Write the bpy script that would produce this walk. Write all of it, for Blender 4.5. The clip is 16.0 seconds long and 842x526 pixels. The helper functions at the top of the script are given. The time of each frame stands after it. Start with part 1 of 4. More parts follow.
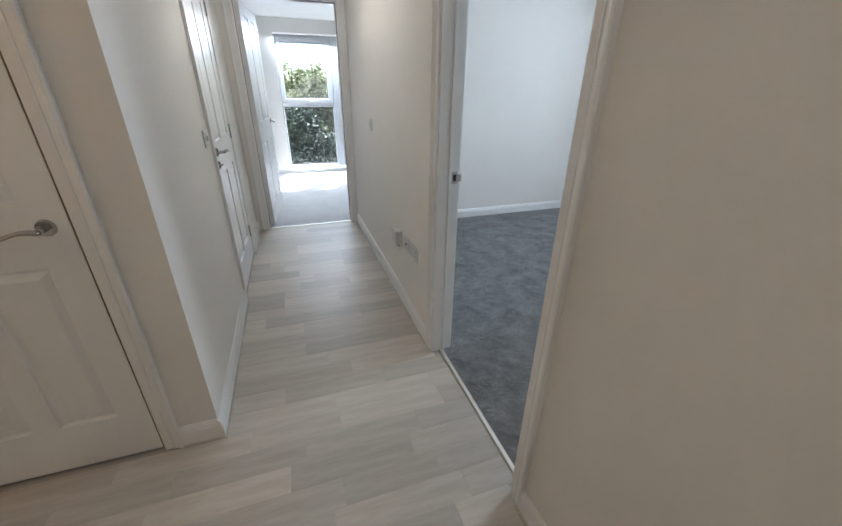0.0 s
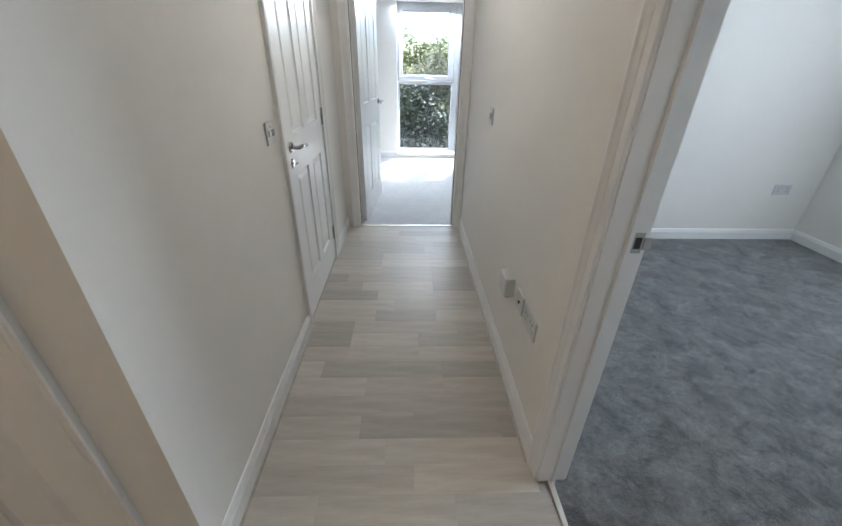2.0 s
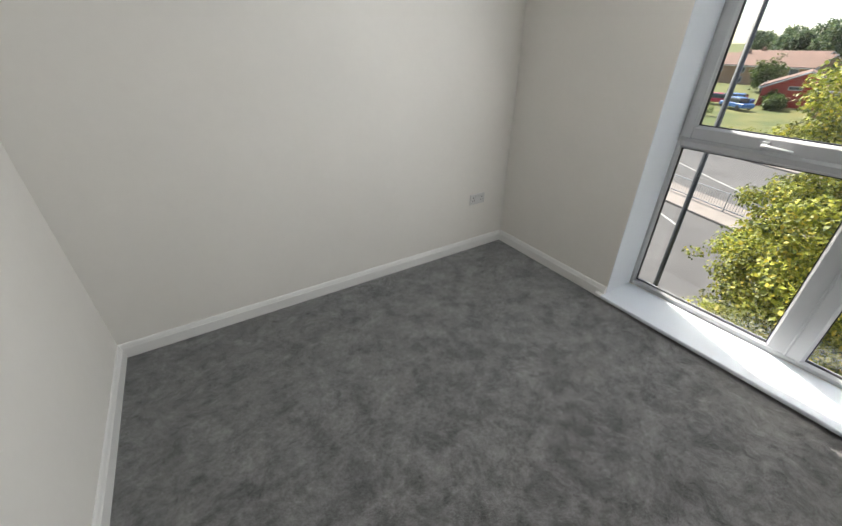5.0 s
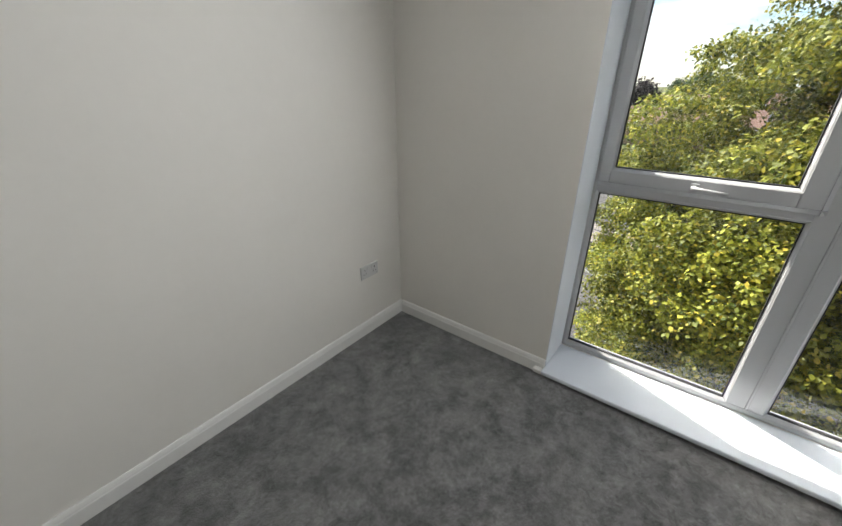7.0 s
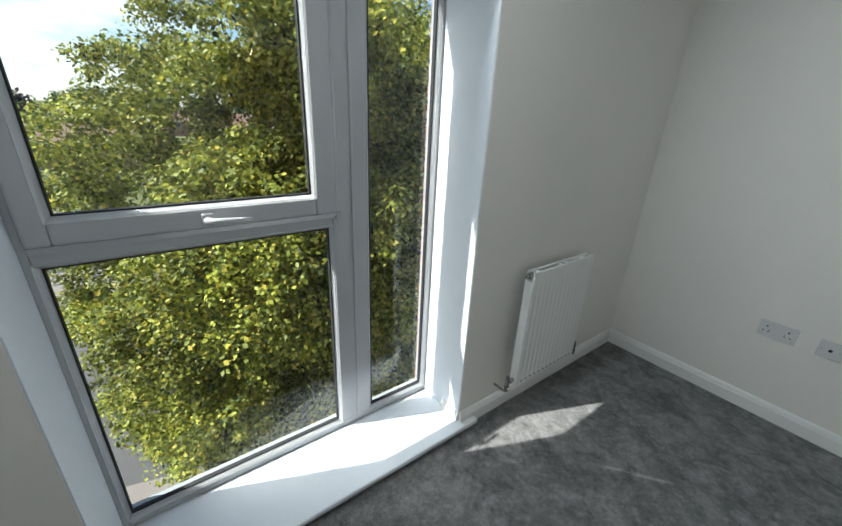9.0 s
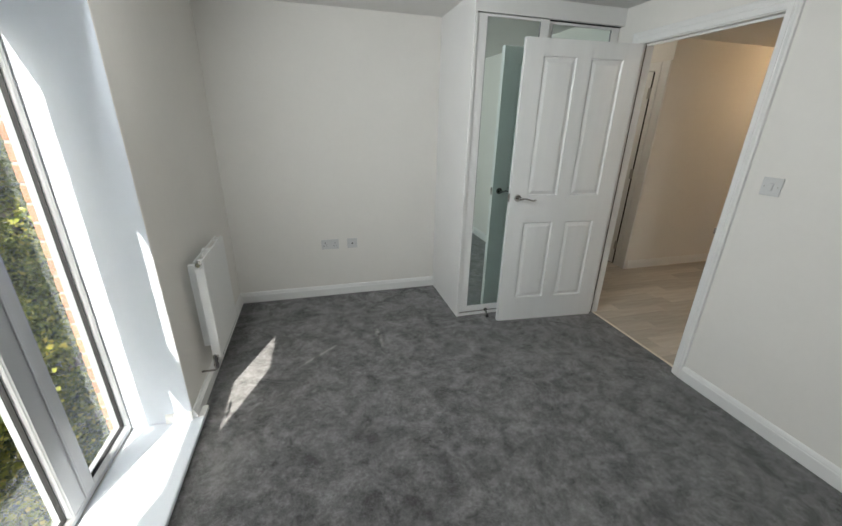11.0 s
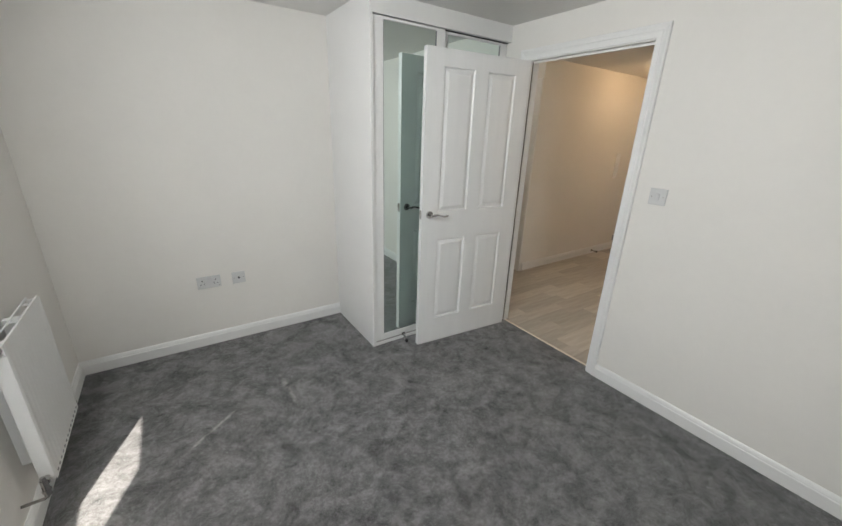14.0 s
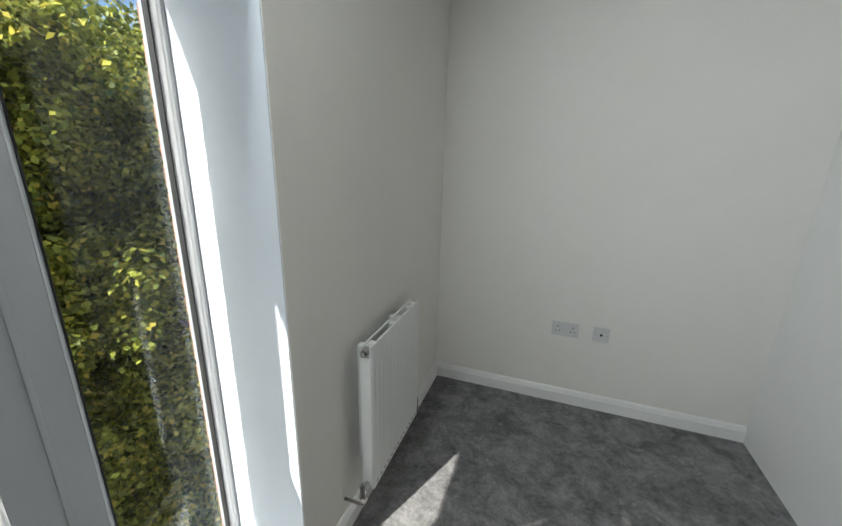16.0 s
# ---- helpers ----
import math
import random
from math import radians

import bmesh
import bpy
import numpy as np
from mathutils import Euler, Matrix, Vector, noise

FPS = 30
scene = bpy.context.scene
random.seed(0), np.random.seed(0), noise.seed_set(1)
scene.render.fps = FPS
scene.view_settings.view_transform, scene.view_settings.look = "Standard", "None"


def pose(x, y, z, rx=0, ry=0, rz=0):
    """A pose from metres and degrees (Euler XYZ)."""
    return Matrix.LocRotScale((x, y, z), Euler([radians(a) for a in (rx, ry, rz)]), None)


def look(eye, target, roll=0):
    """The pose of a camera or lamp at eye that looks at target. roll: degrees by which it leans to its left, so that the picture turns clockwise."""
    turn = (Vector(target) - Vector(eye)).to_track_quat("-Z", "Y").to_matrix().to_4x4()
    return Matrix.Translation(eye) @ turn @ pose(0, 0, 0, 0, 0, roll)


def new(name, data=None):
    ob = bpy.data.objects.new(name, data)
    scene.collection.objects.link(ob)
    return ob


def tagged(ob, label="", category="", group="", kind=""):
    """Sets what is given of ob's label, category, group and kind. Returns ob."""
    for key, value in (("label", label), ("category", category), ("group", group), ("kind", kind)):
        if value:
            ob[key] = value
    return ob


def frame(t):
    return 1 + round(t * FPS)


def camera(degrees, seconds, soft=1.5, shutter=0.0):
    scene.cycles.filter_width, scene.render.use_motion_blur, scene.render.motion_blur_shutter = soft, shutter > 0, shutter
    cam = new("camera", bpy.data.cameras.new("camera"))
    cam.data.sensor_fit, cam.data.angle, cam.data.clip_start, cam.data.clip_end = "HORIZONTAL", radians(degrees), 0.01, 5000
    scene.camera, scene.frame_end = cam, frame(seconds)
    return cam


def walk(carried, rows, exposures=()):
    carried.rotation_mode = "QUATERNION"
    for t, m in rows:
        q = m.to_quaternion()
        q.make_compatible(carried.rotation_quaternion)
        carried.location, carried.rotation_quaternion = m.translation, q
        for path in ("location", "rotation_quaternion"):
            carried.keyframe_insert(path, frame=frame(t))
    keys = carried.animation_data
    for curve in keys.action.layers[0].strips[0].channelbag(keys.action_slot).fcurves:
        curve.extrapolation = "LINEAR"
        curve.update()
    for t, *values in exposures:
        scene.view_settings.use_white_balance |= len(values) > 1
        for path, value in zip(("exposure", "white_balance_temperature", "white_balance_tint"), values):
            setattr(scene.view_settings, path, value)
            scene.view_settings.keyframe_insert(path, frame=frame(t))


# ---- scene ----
cam = camera(97.7, 16.0)
PATH = [
    (0, (0.468, 0.507, 1.315), (1.056, 2.218, 0.463), 0.6),
    (0.5, (0.525, 0.538, 1.33), (0.863, 2.299, 0.445), 0.6),
    (1, (0.55, 0.654, 1.332), (0.746, 2.427, 0.428), 1.0),
    (1.5, (0.548, 0.957, 1.324), (0.641, 2.727, 0.398), 1.0),
    (2, (0.601, 1.251, 1.326), (0.666, 3.007, 0.371), 1.2),
    (2.5, (0.771, 1.496, 1.339), (0.815, 3.243, 0.366), 0.7),
    (3, (0.936, 1.639, 1.329), (1.069, 3.375, 0.345), 0.6),
    (3.5, (1.084, 1.721, 1.384), (1.671, 3.335, 0.36), 0.4),
    (4, (1.306, 1.824, 1.452), (2.149, 3.293, 0.387), 0.7),
    (6.3, (2.207, 2.388, 1.59), (3.155, 3.871, 0.641), -1.8),
    (6.5, (2.196, 2.514, 1.584), (3.264, 3.93, 0.66), -1.6),
    (7, (2.272, 2.613, 1.507), (3.688, 3.724, 0.637), -0.1),
    (7.5, (2.47, 2.641, 1.493), (4.138, 3.347, 0.645), 0.3),
    (8, (2.647, 2.654, 1.457), (4.459, 2.852, 0.633), 1.4),
    (8.5, (2.85, 2.743, 1.437), (4.63, 2.305, 0.639), 2.1),
    (9, (3.032, 2.781, 1.416), (4.511, 1.659, 0.671), 2.6),
    (9.5, (3.166, 2.884, 1.441), (4.101, 1.284, 0.688), 2.5),
    (10, (3.254, 3.125, 1.471), (3.55, 1.297, 0.716), 3.2),
    (10.2, (3.263, 3.269, 1.468), (3.354, 1.407, 0.744), 2.7),
    (12.3, (3.352, 3.578, 1.542), (2.382, 1.974, 0.845), 1.8),
    (12.5, (3.338, 3.573, 1.534), (2.331, 1.989, 0.846), 1.9),
    (13, (3.312, 3.524, 1.539), (2.238, 1.982, 0.854), 1.9),
    (13.5, (3.321, 3.372, 1.525), (2.229, 1.84, 0.847), 1.9),
    (14, (3.345, 3.162, 1.523), (2.281, 1.608, 0.851), 1.9),
    (14.5, (3.308, 3.011, 1.501), (2.398, 1.355, 0.847), 1.6),
    (15, (3.258, 2.828, 1.466), (2.748, 0.999, 0.839), 1.4),
    (15.5, (3.327, 2.606, 1.484), (3.395, 0.71, 0.85), 1.6),
    (16, (3.381, 2.495, 1.424), (4.017, 0.681, 0.871), 1.4),
]
walk(cam, [(t, look(eye, target, roll)) for t, eye, target, roll in PATH],
     exposures=[(0, 1.65, 5600, 7), (2, 1.7, 5650, 6), (3, 1.65, 5800, 7), (3.5, 1.63, 6150, 8), (4, 1.58, 6600, 9), (6.5, 1.22, 6700, 9), (8, 1.12, 6450, 7), (9, 0.95, 6080, 3),
                (9.5, 0.98, 5900, 1), (10.2, 1.13, 6050, 3), (12.3, 1.33, 7150, 10), (13.5, 1.45, 6700, 9), (14.5, 1.51, 6650, 9), (15, 1.51, 7500, 10), (15.5, 1.23, 6600, 7), (16, 1.08, 6350, 5)])

# ---------------------------------------------------------------- light
SUN_DIR = Vector((1.0, 2.44, 2.96)).normalized()
world = bpy.data.worlds.new("sky")
scene.world = world
world.use_nodes = True
wn = world.node_tree.nodes
sky = wn.new("ShaderNodeTexSky")
sky.sky_type = "NISHITA"
sky.sun_disc = False
sky.dust_density, sky.ozone_density = 0.4, 2.0
sky.sun_elevation = math.asin(SUN_DIR.z)
sky.sun_rotation = math.atan2(SUN_DIR.x, SUN_DIR.y)
wn["Background"].inputs["Strength"].default_value = 0.085
wl = world.node_tree.links
cloud_at, cloud, cover, veil = wn.new("ShaderNodeTexCoord"), wn.new("ShaderNodeTexNoise"), wn.new("ShaderNodeMapRange"), wn.new("ShaderNodeMix")
stretch = wn.new("ShaderNodeMapping")
stretch.inputs["Scale"].default_value = (1.0, 1.0, 3.2)
wl.new(cloud_at.outputs["Generated"], stretch.inputs["Vector"])
wl.new(stretch.outputs[0], cloud.inputs["Vector"])
cloud.inputs["Scale"].default_value, cloud.inputs["Detail"].default_value, cloud.inputs["Roughness"].default_value = 3.4, 8, 0.55
cover.inputs["From Min"].default_value, cover.inputs["From Max"].default_value = 0.50, 0.70
wl.new(cloud.outputs["Fac"], cover.inputs["Value"])
veil.data_type = "RGBA"
veil.inputs["B"].default_value = (9.5, 9.7, 10.2, 1)
wl.new(cover.outputs[0], veil.inputs["Factor"])
wl.new(sky.outputs[0], veil.inputs["A"])
wl.new(veil.outputs["Result"], wn["Background"].inputs["Color"])


def lamp(name, kind, energy, m, color=(1, 1, 1), **values):
    data = bpy.data.lights.new(name, kind)
    data.energy, data.color = energy, color
    for key, value in values.items():
        if key == "angle":
            data.angle = value
        elif key == "size":
            data.shape, data.size, data.size_y = "RECTANGLE", value[0], value[1]
        elif key == "radius":
            data.shadow_soft_size = value
    ob = new(name, data)
    ob.matrix_world = m
    return ob


lamp("sun", "SUN", 4.6, look(SUN_DIR * 30, (0, 0, 0)), (1.0, 0.95, 0.87), angle=radians(0.53))
# daylight that the sky sends through the two tall windows, from the head of each opening
lamp("bedroom_window_daylight", "AREA", 12.5, look((3.962, 2.42, 1.97), (2.9, 2.36, 1.80)), (0.93, 0.97, 1.0), size=(0.95, 0.14))
lamp("living_window_daylight", "AREA", 14, look((1.07, 7.165, 2.02), (1.07, 6.75, 0.9)), (0.94, 0.97, 1.0), size=(1.25, 0.12))
# warm ceiling downlights of the hall
lamp("hall_lamp", "POINT", 3.3, pose(0.56, 3.1, 2.19), (1.0, 0.86, 0.71), radius=0.016)
# unseen, assumed downlight, added to brighten the entrance walls
lamp("entrance_fill_lamp", "POINT", 1.3, pose(0.62, -0.05, 2.19), (1.0, 0.90, 0.78), radius=0.016)
lamp("lobby_lamp", "POINT", 3.1, pose(-1.25, 1.10, 2.19), (1.0, 0.67, 0.38), radius=0.016)


# ---------------------------------------------------------------- materials
def material(name, base, rough=0.5, metal=0.0, vary=0.06, scales=(3.0, 60.0), bump=0.0, bump_scale=200.0, depth=0.002,
             random_tone=0.0, stretch=(1, 1, 1), second=None, contrast=(0.35, 0.65), island=False, spec=0.5):
    """Principled surface: two scales of tone, optional second colour, fine relief."""
    m = bpy.data.materials.new(name)
    m.use_nodes = True
    n, l = m.node_tree.nodes, m.node_tree.links
    b = n["Principled BSDF"]
    b.inputs["Roughness"].default_value, b.inputs["Metallic"].default_value = rough, metal
    b.inputs["Specular IOR Level"].default_value = spec
    tc = n.new("ShaderNodeTexCoord")
    mp = n.new("ShaderNodeMapping")
    mp.inputs["Scale"].default_value = stretch
    l.new(tc.outputs["Object"], mp.inputs["Vector"])
    big, fine = n.new("ShaderNodeTexNoise"), n.new("ShaderNodeTexNoise")
    for tex, s in ((big, scales[0]), (fine, scales[1])):
        tex.inputs["Scale"].default_value, tex.inputs["Detail"].default_value = s, 6
        tex.inputs["Roughness"].default_value = 0.6
        l.new(mp.outputs[0], tex.inputs["Vector"])
    ramp = n.new("ShaderNodeMapRange")
    ramp.inputs["From Min"].default_value, ramp.inputs["From Max"].default_value = contrast
    l.new(big.outputs["Fac"], ramp.inputs["Value"])
    mix = n.new("ShaderNodeMix")
    mix.data_type = "RGBA"
    a = second if second else tuple(c * (1 - vary) for c in base)
    c2 = base if second else tuple(min(1, c * (1 + vary)) for c in base)
    mix.inputs["A"].default_value, mix.inputs["B"].default_value = (*a, 1), (*c2, 1)
    l.new(ramp.outputs[0], mix.inputs["Factor"])
    hsv = n.new("ShaderNodeHueSaturation")
    l.new(mix.outputs["Result"], hsv.inputs["Color"])
    tone = n.new("ShaderNodeMath")
    tone.operation = "MULTIPLY_ADD"
    tone.inputs[1].default_value, tone.inputs[2].default_value = 2 * vary, 1 - vary
    l.new(fine.outputs["Fac"], tone.inputs[0])
    last = tone
    if random_tone:
        src = n.new("ShaderNodeNewGeometry") if island else n.new("ShaderNodeObjectInfo")
        rnd = n.new("ShaderNodeMath")
        rnd.operation = "MULTIPLY_ADD"
        rnd.inputs[1].default_value, rnd.inputs[2].default_value = 2 * random_tone, -random_tone
        l.new(src.outputs["Random Per Island" if island else "Random"], rnd.inputs[0])
        last = n.new("ShaderNodeMath")
        l.new(tone.outputs[0], last.inputs[0])
        l.new(rnd.outputs[0], last.inputs[1])
    l.new(last.outputs[0], hsv.inputs["Value"])
    l.new(hsv.outputs[0], b.inputs["Base Color"])
    if bump:
        tex = n.new("ShaderNodeTexNoise")
        tex.inputs["Scale"].default_value, tex.inputs["Detail"].default_value = bump_scale, 3
        l.new(mp.outputs[0], tex.inputs["Vector"])
        bp = n.new("ShaderNodeBump")
        bp.inputs["Strength"].default_value, bp.inputs["Distance"].default_value = bump, depth
        l.new(tex.outputs["Fac"], bp.inputs["Height"])
        l.new(bp.outputs[0], b.inputs["Normal"])
    return m


M_WALL = material("wall_paint", (0.775, 0.752, 0.715), 0.75, vary=0.02, scales=(1.2, 30), bump=0.15, bump_scale=260, depth=0.001)
M_CEIL = material("ceiling_paint", (0.80, 0.79, 0.77), 0.8, vary=0.02, scales=(1.0, 40), bump=0.1, bump_scale=200, depth=0.001)
M_GLOSS = material("white_woodwork", (0.79, 0.785, 0.775), 0.38, vary=0.02, scales=(2, 45), bump=0.08, bump_scale=90, depth=0.001)
M_DOOR = material("moulded_white_door", (0.79, 0.79, 0.785), 0.34, vary=0.02, scales=(2, 80), bump=0.12, bump_scale=60, depth=0.001, stretch=(6, 6, 0.6))
# white plastic in mid grey: the backlit faces' shade is put into the colour
M_PVC = material("backlit_white_upvc", (0.43, 0.44, 0.455), 0.25, vary=0.015, scales=(2, 50))
# white paint with the sky's blue light mixed into its colour
M_REVEAL = material("skylight_tinted_white_paint", (0.66, 0.70, 0.76), 0.6, vary=0.02, scales=(1.5, 30), bump=0.1, bump_scale=200, depth=0.001)
M_PLASTIC = material("off_white_plastic", (0.61, 0.61, 0.605), 0.3, vary=0.02)
M_RAD = material("radiator_enamel", (0.80, 0.80, 0.79), 0.28, vary=0.015)
M_CHROME = material("polished_chrome", (0.46, 0.45, 0.44), 0.12, metal=1.0, vary=0.03)
M_STEEL = material("brushed_steel", (0.40, 0.38, 0.36), 0.32, metal=1.0, vary=0.05, stretch=(40, 1, 1))
M_BAR = material("bright_aluminium_strip", (0.85, 0.81, 0.74), 0.38, metal=0.85, vary=0.04)
M_DARK = material("black_rubber", (0.015, 0.015, 0.016), 0.6, vary=0.1)
M_GREY = material("grey_plastic", (0.25, 0.25, 0.26), 0.45, vary=0.05)
# brown that paints the shade in door gaps
M_GAP_SHADE = material("brown_gap_shade", (0.17, 0.12, 0.085), 0.6, vary=0.1)
M_RED = material("red_plastic", (0.55, 0.05, 0.04), 0.4, vary=0.05)


def carpet_material(name, dark, light, patch=7.0, grain=0.4, scuffs=()):
    """Cut pile that lies this way and that: soft patches, tufts and fine grain."""
    m = bpy.data.materials.new(name)
    m.use_nodes = True
    n, l = m.node_tree.nodes, m.node_tree.links
    b = n["Principled BSDF"]
    b.inputs["Roughness"].default_value, b.inputs["Specular IOR Level"].default_value = 0.95, 0.08
    b.inputs["Sheen Weight"].default_value, b.inputs["Sheen Roughness"].default_value = 0.36, 0.40
    b.inputs["Sheen Tint"].default_value = (0.90, 0.95, 1.0, 1)
    tc = n.new("ShaderNodeTexCoord")

    def tex(scale, detail, rough, warp):
        t = n.new("ShaderNodeTexNoise")
        for key, value in (("Scale", scale), ("Detail", detail), ("Roughness", rough), ("Distortion", warp)):
            t.inputs[key].default_value = value
        l.new(tc.outputs["Object"], t.inputs["Vector"])
        return t

    def span(src, lo, hi, a, z):
        r = n.new("ShaderNodeMapRange")
        for key, value in (("From Min", lo), ("From Max", hi), ("To Min", a), ("To Max", z)):
            r.inputs[key].default_value = value
        l.new(src.outputs[0], r.inputs["Value"])
        return r

    soft, tuft = tex(patch, 8, 0.7, 0.6), tex(patch * 2.6, 5, 0.65, 0.3)
    both = n.new("ShaderNodeMath")
    both.operation = "MULTIPLY_ADD"
    both.inputs[1].default_value = 0.6
    l.new(tuft.outputs[0], both.inputs[0])
    l.new(soft.outputs[0], both.inputs[2])
    p = span(both, 0.64, 0.98, 0.0, 1.0)
    g1 = span(tex(62, 4, 0.65, 0.2), 0.3, 0.7, 1 - grain, 1 + grain)
    g2 = span(tex(330, 2, 0.6, 0.0), 0.3, 0.7, 1 - grain, 1 + grain)
    mix = n.new("ShaderNodeMix")
    mix.data_type = "RGBA"
    mix.inputs["A"].default_value, mix.inputs["B"].default_value = (*dark, 1), (*light, 1)
    l.new(p.outputs[0], mix.inputs["Factor"])
    mul = n.new("ShaderNodeMath")
    mul.operation = "MULTIPLY"
    l.new(g1.outputs[0], mul.inputs[0])
    l.new(g2.outputs[0], mul.inputs[1])
    pile = mix.outputs["Result"]
    for x, y, turn, length, width in scuffs:      # lines where the pile has been dragged the other way
        at = n.new("ShaderNodeMapping")
        at.vector_type = "TEXTURE"
        at.inputs["Location"].default_value, at.inputs["Rotation"].default_value = (x, y, 0), (0, 0, radians(turn))
        at.inputs["Scale"].default_value = (length, width, 1.0)
        l.new(tc.outputs["Object"], at.inputs["Vector"])
        fade = n.new("ShaderNodeTexGradient")
        fade.gradient_type = "SPHERICAL"
        l.new(at.outputs[0], fade.inputs["Vector"])
        amount = n.new("ShaderNodeMath")
        amount.operation = "MULTIPLY"
        l.new(fade.outputs["Fac"], amount.inputs[0])
        l.new(p.outputs[0], amount.inputs[1])
        drag = n.new("ShaderNodeMix")
        drag.data_type = "RGBA"
        drag.inputs["B"].default_value = (0.68, 0.64, 0.60, 1)
        l.new(amount.outputs[0], drag.inputs["Factor"])
        l.new(pile, drag.inputs["A"])
        pile = drag.outputs["Result"]
    hsv = n.new("ShaderNodeHueSaturation")
    l.new(pile, hsv.inputs["Color"])
    l.new(mul.outputs[0], hsv.inputs["Value"])
    l.new(hsv.outputs[0], b.inputs["Base Color"])
    bp = n.new("ShaderNodeBump")
    bp.inputs["Strength"].default_value, bp.inputs["Distance"].default_value = 0.9, 0.008
    l.new(mul.outputs[0], bp.inputs["Height"])
    lean = n.new("ShaderNodeVectorMath")          # the pile leans to one side of the room
    lean.operation = "ADD"
    lean.inputs[1].default_value = (0.0, 0.30, 0.0)
    even = n.new("ShaderNodeVectorMath")
    even.operation = "NORMALIZE"
    l.new(bp.outputs[0], lean.inputs[0])
    l.new(lean.outputs[0], even.inputs[0])
    l.new(even.outputs[0], b.inputs["Normal"])
    return m


M_CARPET = carpet_material("dark_grey_carpet", (0.102, 0.097, 0.097), (0.285, 0.276, 0.275), 6.2, 0.26, scuffs=((2.945, 1.17, 93, 0.19, 0.022), (3.36, 1.30, 38, 0.21, 0.014)))
M_CARPET_L = carpet_material("light_grey_carpet", (0.52, 0.52, 0.535), (0.61, 0.61, 0.625), 5.0, 0.12)
M_PLANK = material("pale_oak_vinyl", (0.52, 0.485, 0.435), 0.42, vary=0.09, scales=(3.0, 22), bump=0.12, bump_scale=40, depth=0.001,
                   random_tone=0.18, stretch=(1.0, 9.0, 1.0), second=(0.42, 0.38, 0.325))
M_JOINT = material("vinyl_joint", (0.38, 0.35, 0.31), 0.6, vary=0.1)
M_BRICK = material("orange_brick", (0.42, 0.17, 0.08), 0.85, vary=0.15, scales=(8, 90), bump=0.5, bump_scale=120, depth=0.003, random_tone=0.15)
M_MORTAR = material("mortar", (0.36, 0.33, 0.29), 0.9, vary=0.12, scales=(10, 120), bump=0.4, bump_scale=150)
M_CONCRETE = material("concrete", (0.32, 0.31, 0.30), 0.9, vary=0.1, scales=(2, 30), bump=0.3, bump_scale=60)
M_ASPHALT = material("worn_asphalt", (0.105, 0.098, 0.094), 0.9, vary=0.14, scales=(0.4, 25), bump=0.4, bump_scale=60)
M_PAVE = material("pale_paving", (0.25, 0.215, 0.19), 0.9, vary=0.12, scales=(0.7, 12), bump=0.3, bump_scale=30)
M_PAINT_LINE = material("road_marking", (0.42, 0.41, 0.38), 0.7, vary=0.12, scales=(3, 30))
M_GRASS = material("dry_grass", (0.16, 0.15, 0.045), 0.95, vary=0.2, scales=(0.35, 9), second=(0.075, 0.10, 0.025), bump=0.8, bump_scale=25, depth=0.03)
M_ROOF = material("brown_roof_tiles", (0.19, 0.11, 0.082), 0.85, vary=0.14, scales=(0.8, 20), bump=0.6, bump_scale=9, depth=0.03)
M_HOUSE_RED = material("red_painted_wall", (0.33, 0.05, 0.035), 0.8, vary=0.08, scales=(0.8, 14))
M_HOUSE_BROWN = material("brown_house_brick", (0.28, 0.18, 0.12), 0.85, vary=0.12, scales=(1, 18))
M_POST = material("dark_painted_steel", (0.05, 0.052, 0.055), 0.45, metal=0.3, vary=0.1)
M_BARK = material("bark", (0.11, 0.085, 0.06), 0.95, vary=0.25, scales=(3, 30), bump=0.9, bump_scale=25, depth=0.02, stretch=(1, 1, 0.2))
M_TOWER = material("pale_blue_cladding", (0.25, 0.31, 0.40), 0.5, vary=0.06)
M_TINT = material("far_window_glass", (0.05, 0.06, 0.07), 0.1, vary=0.1)
M_CAR_BLUE = material("blue_car_paint", (0.06, 0.16, 0.42), 0.25, vary=0.03)
M_CAR_RED = material("red_car_paint", (0.45, 0.04, 0.07), 0.25, vary=0.03)


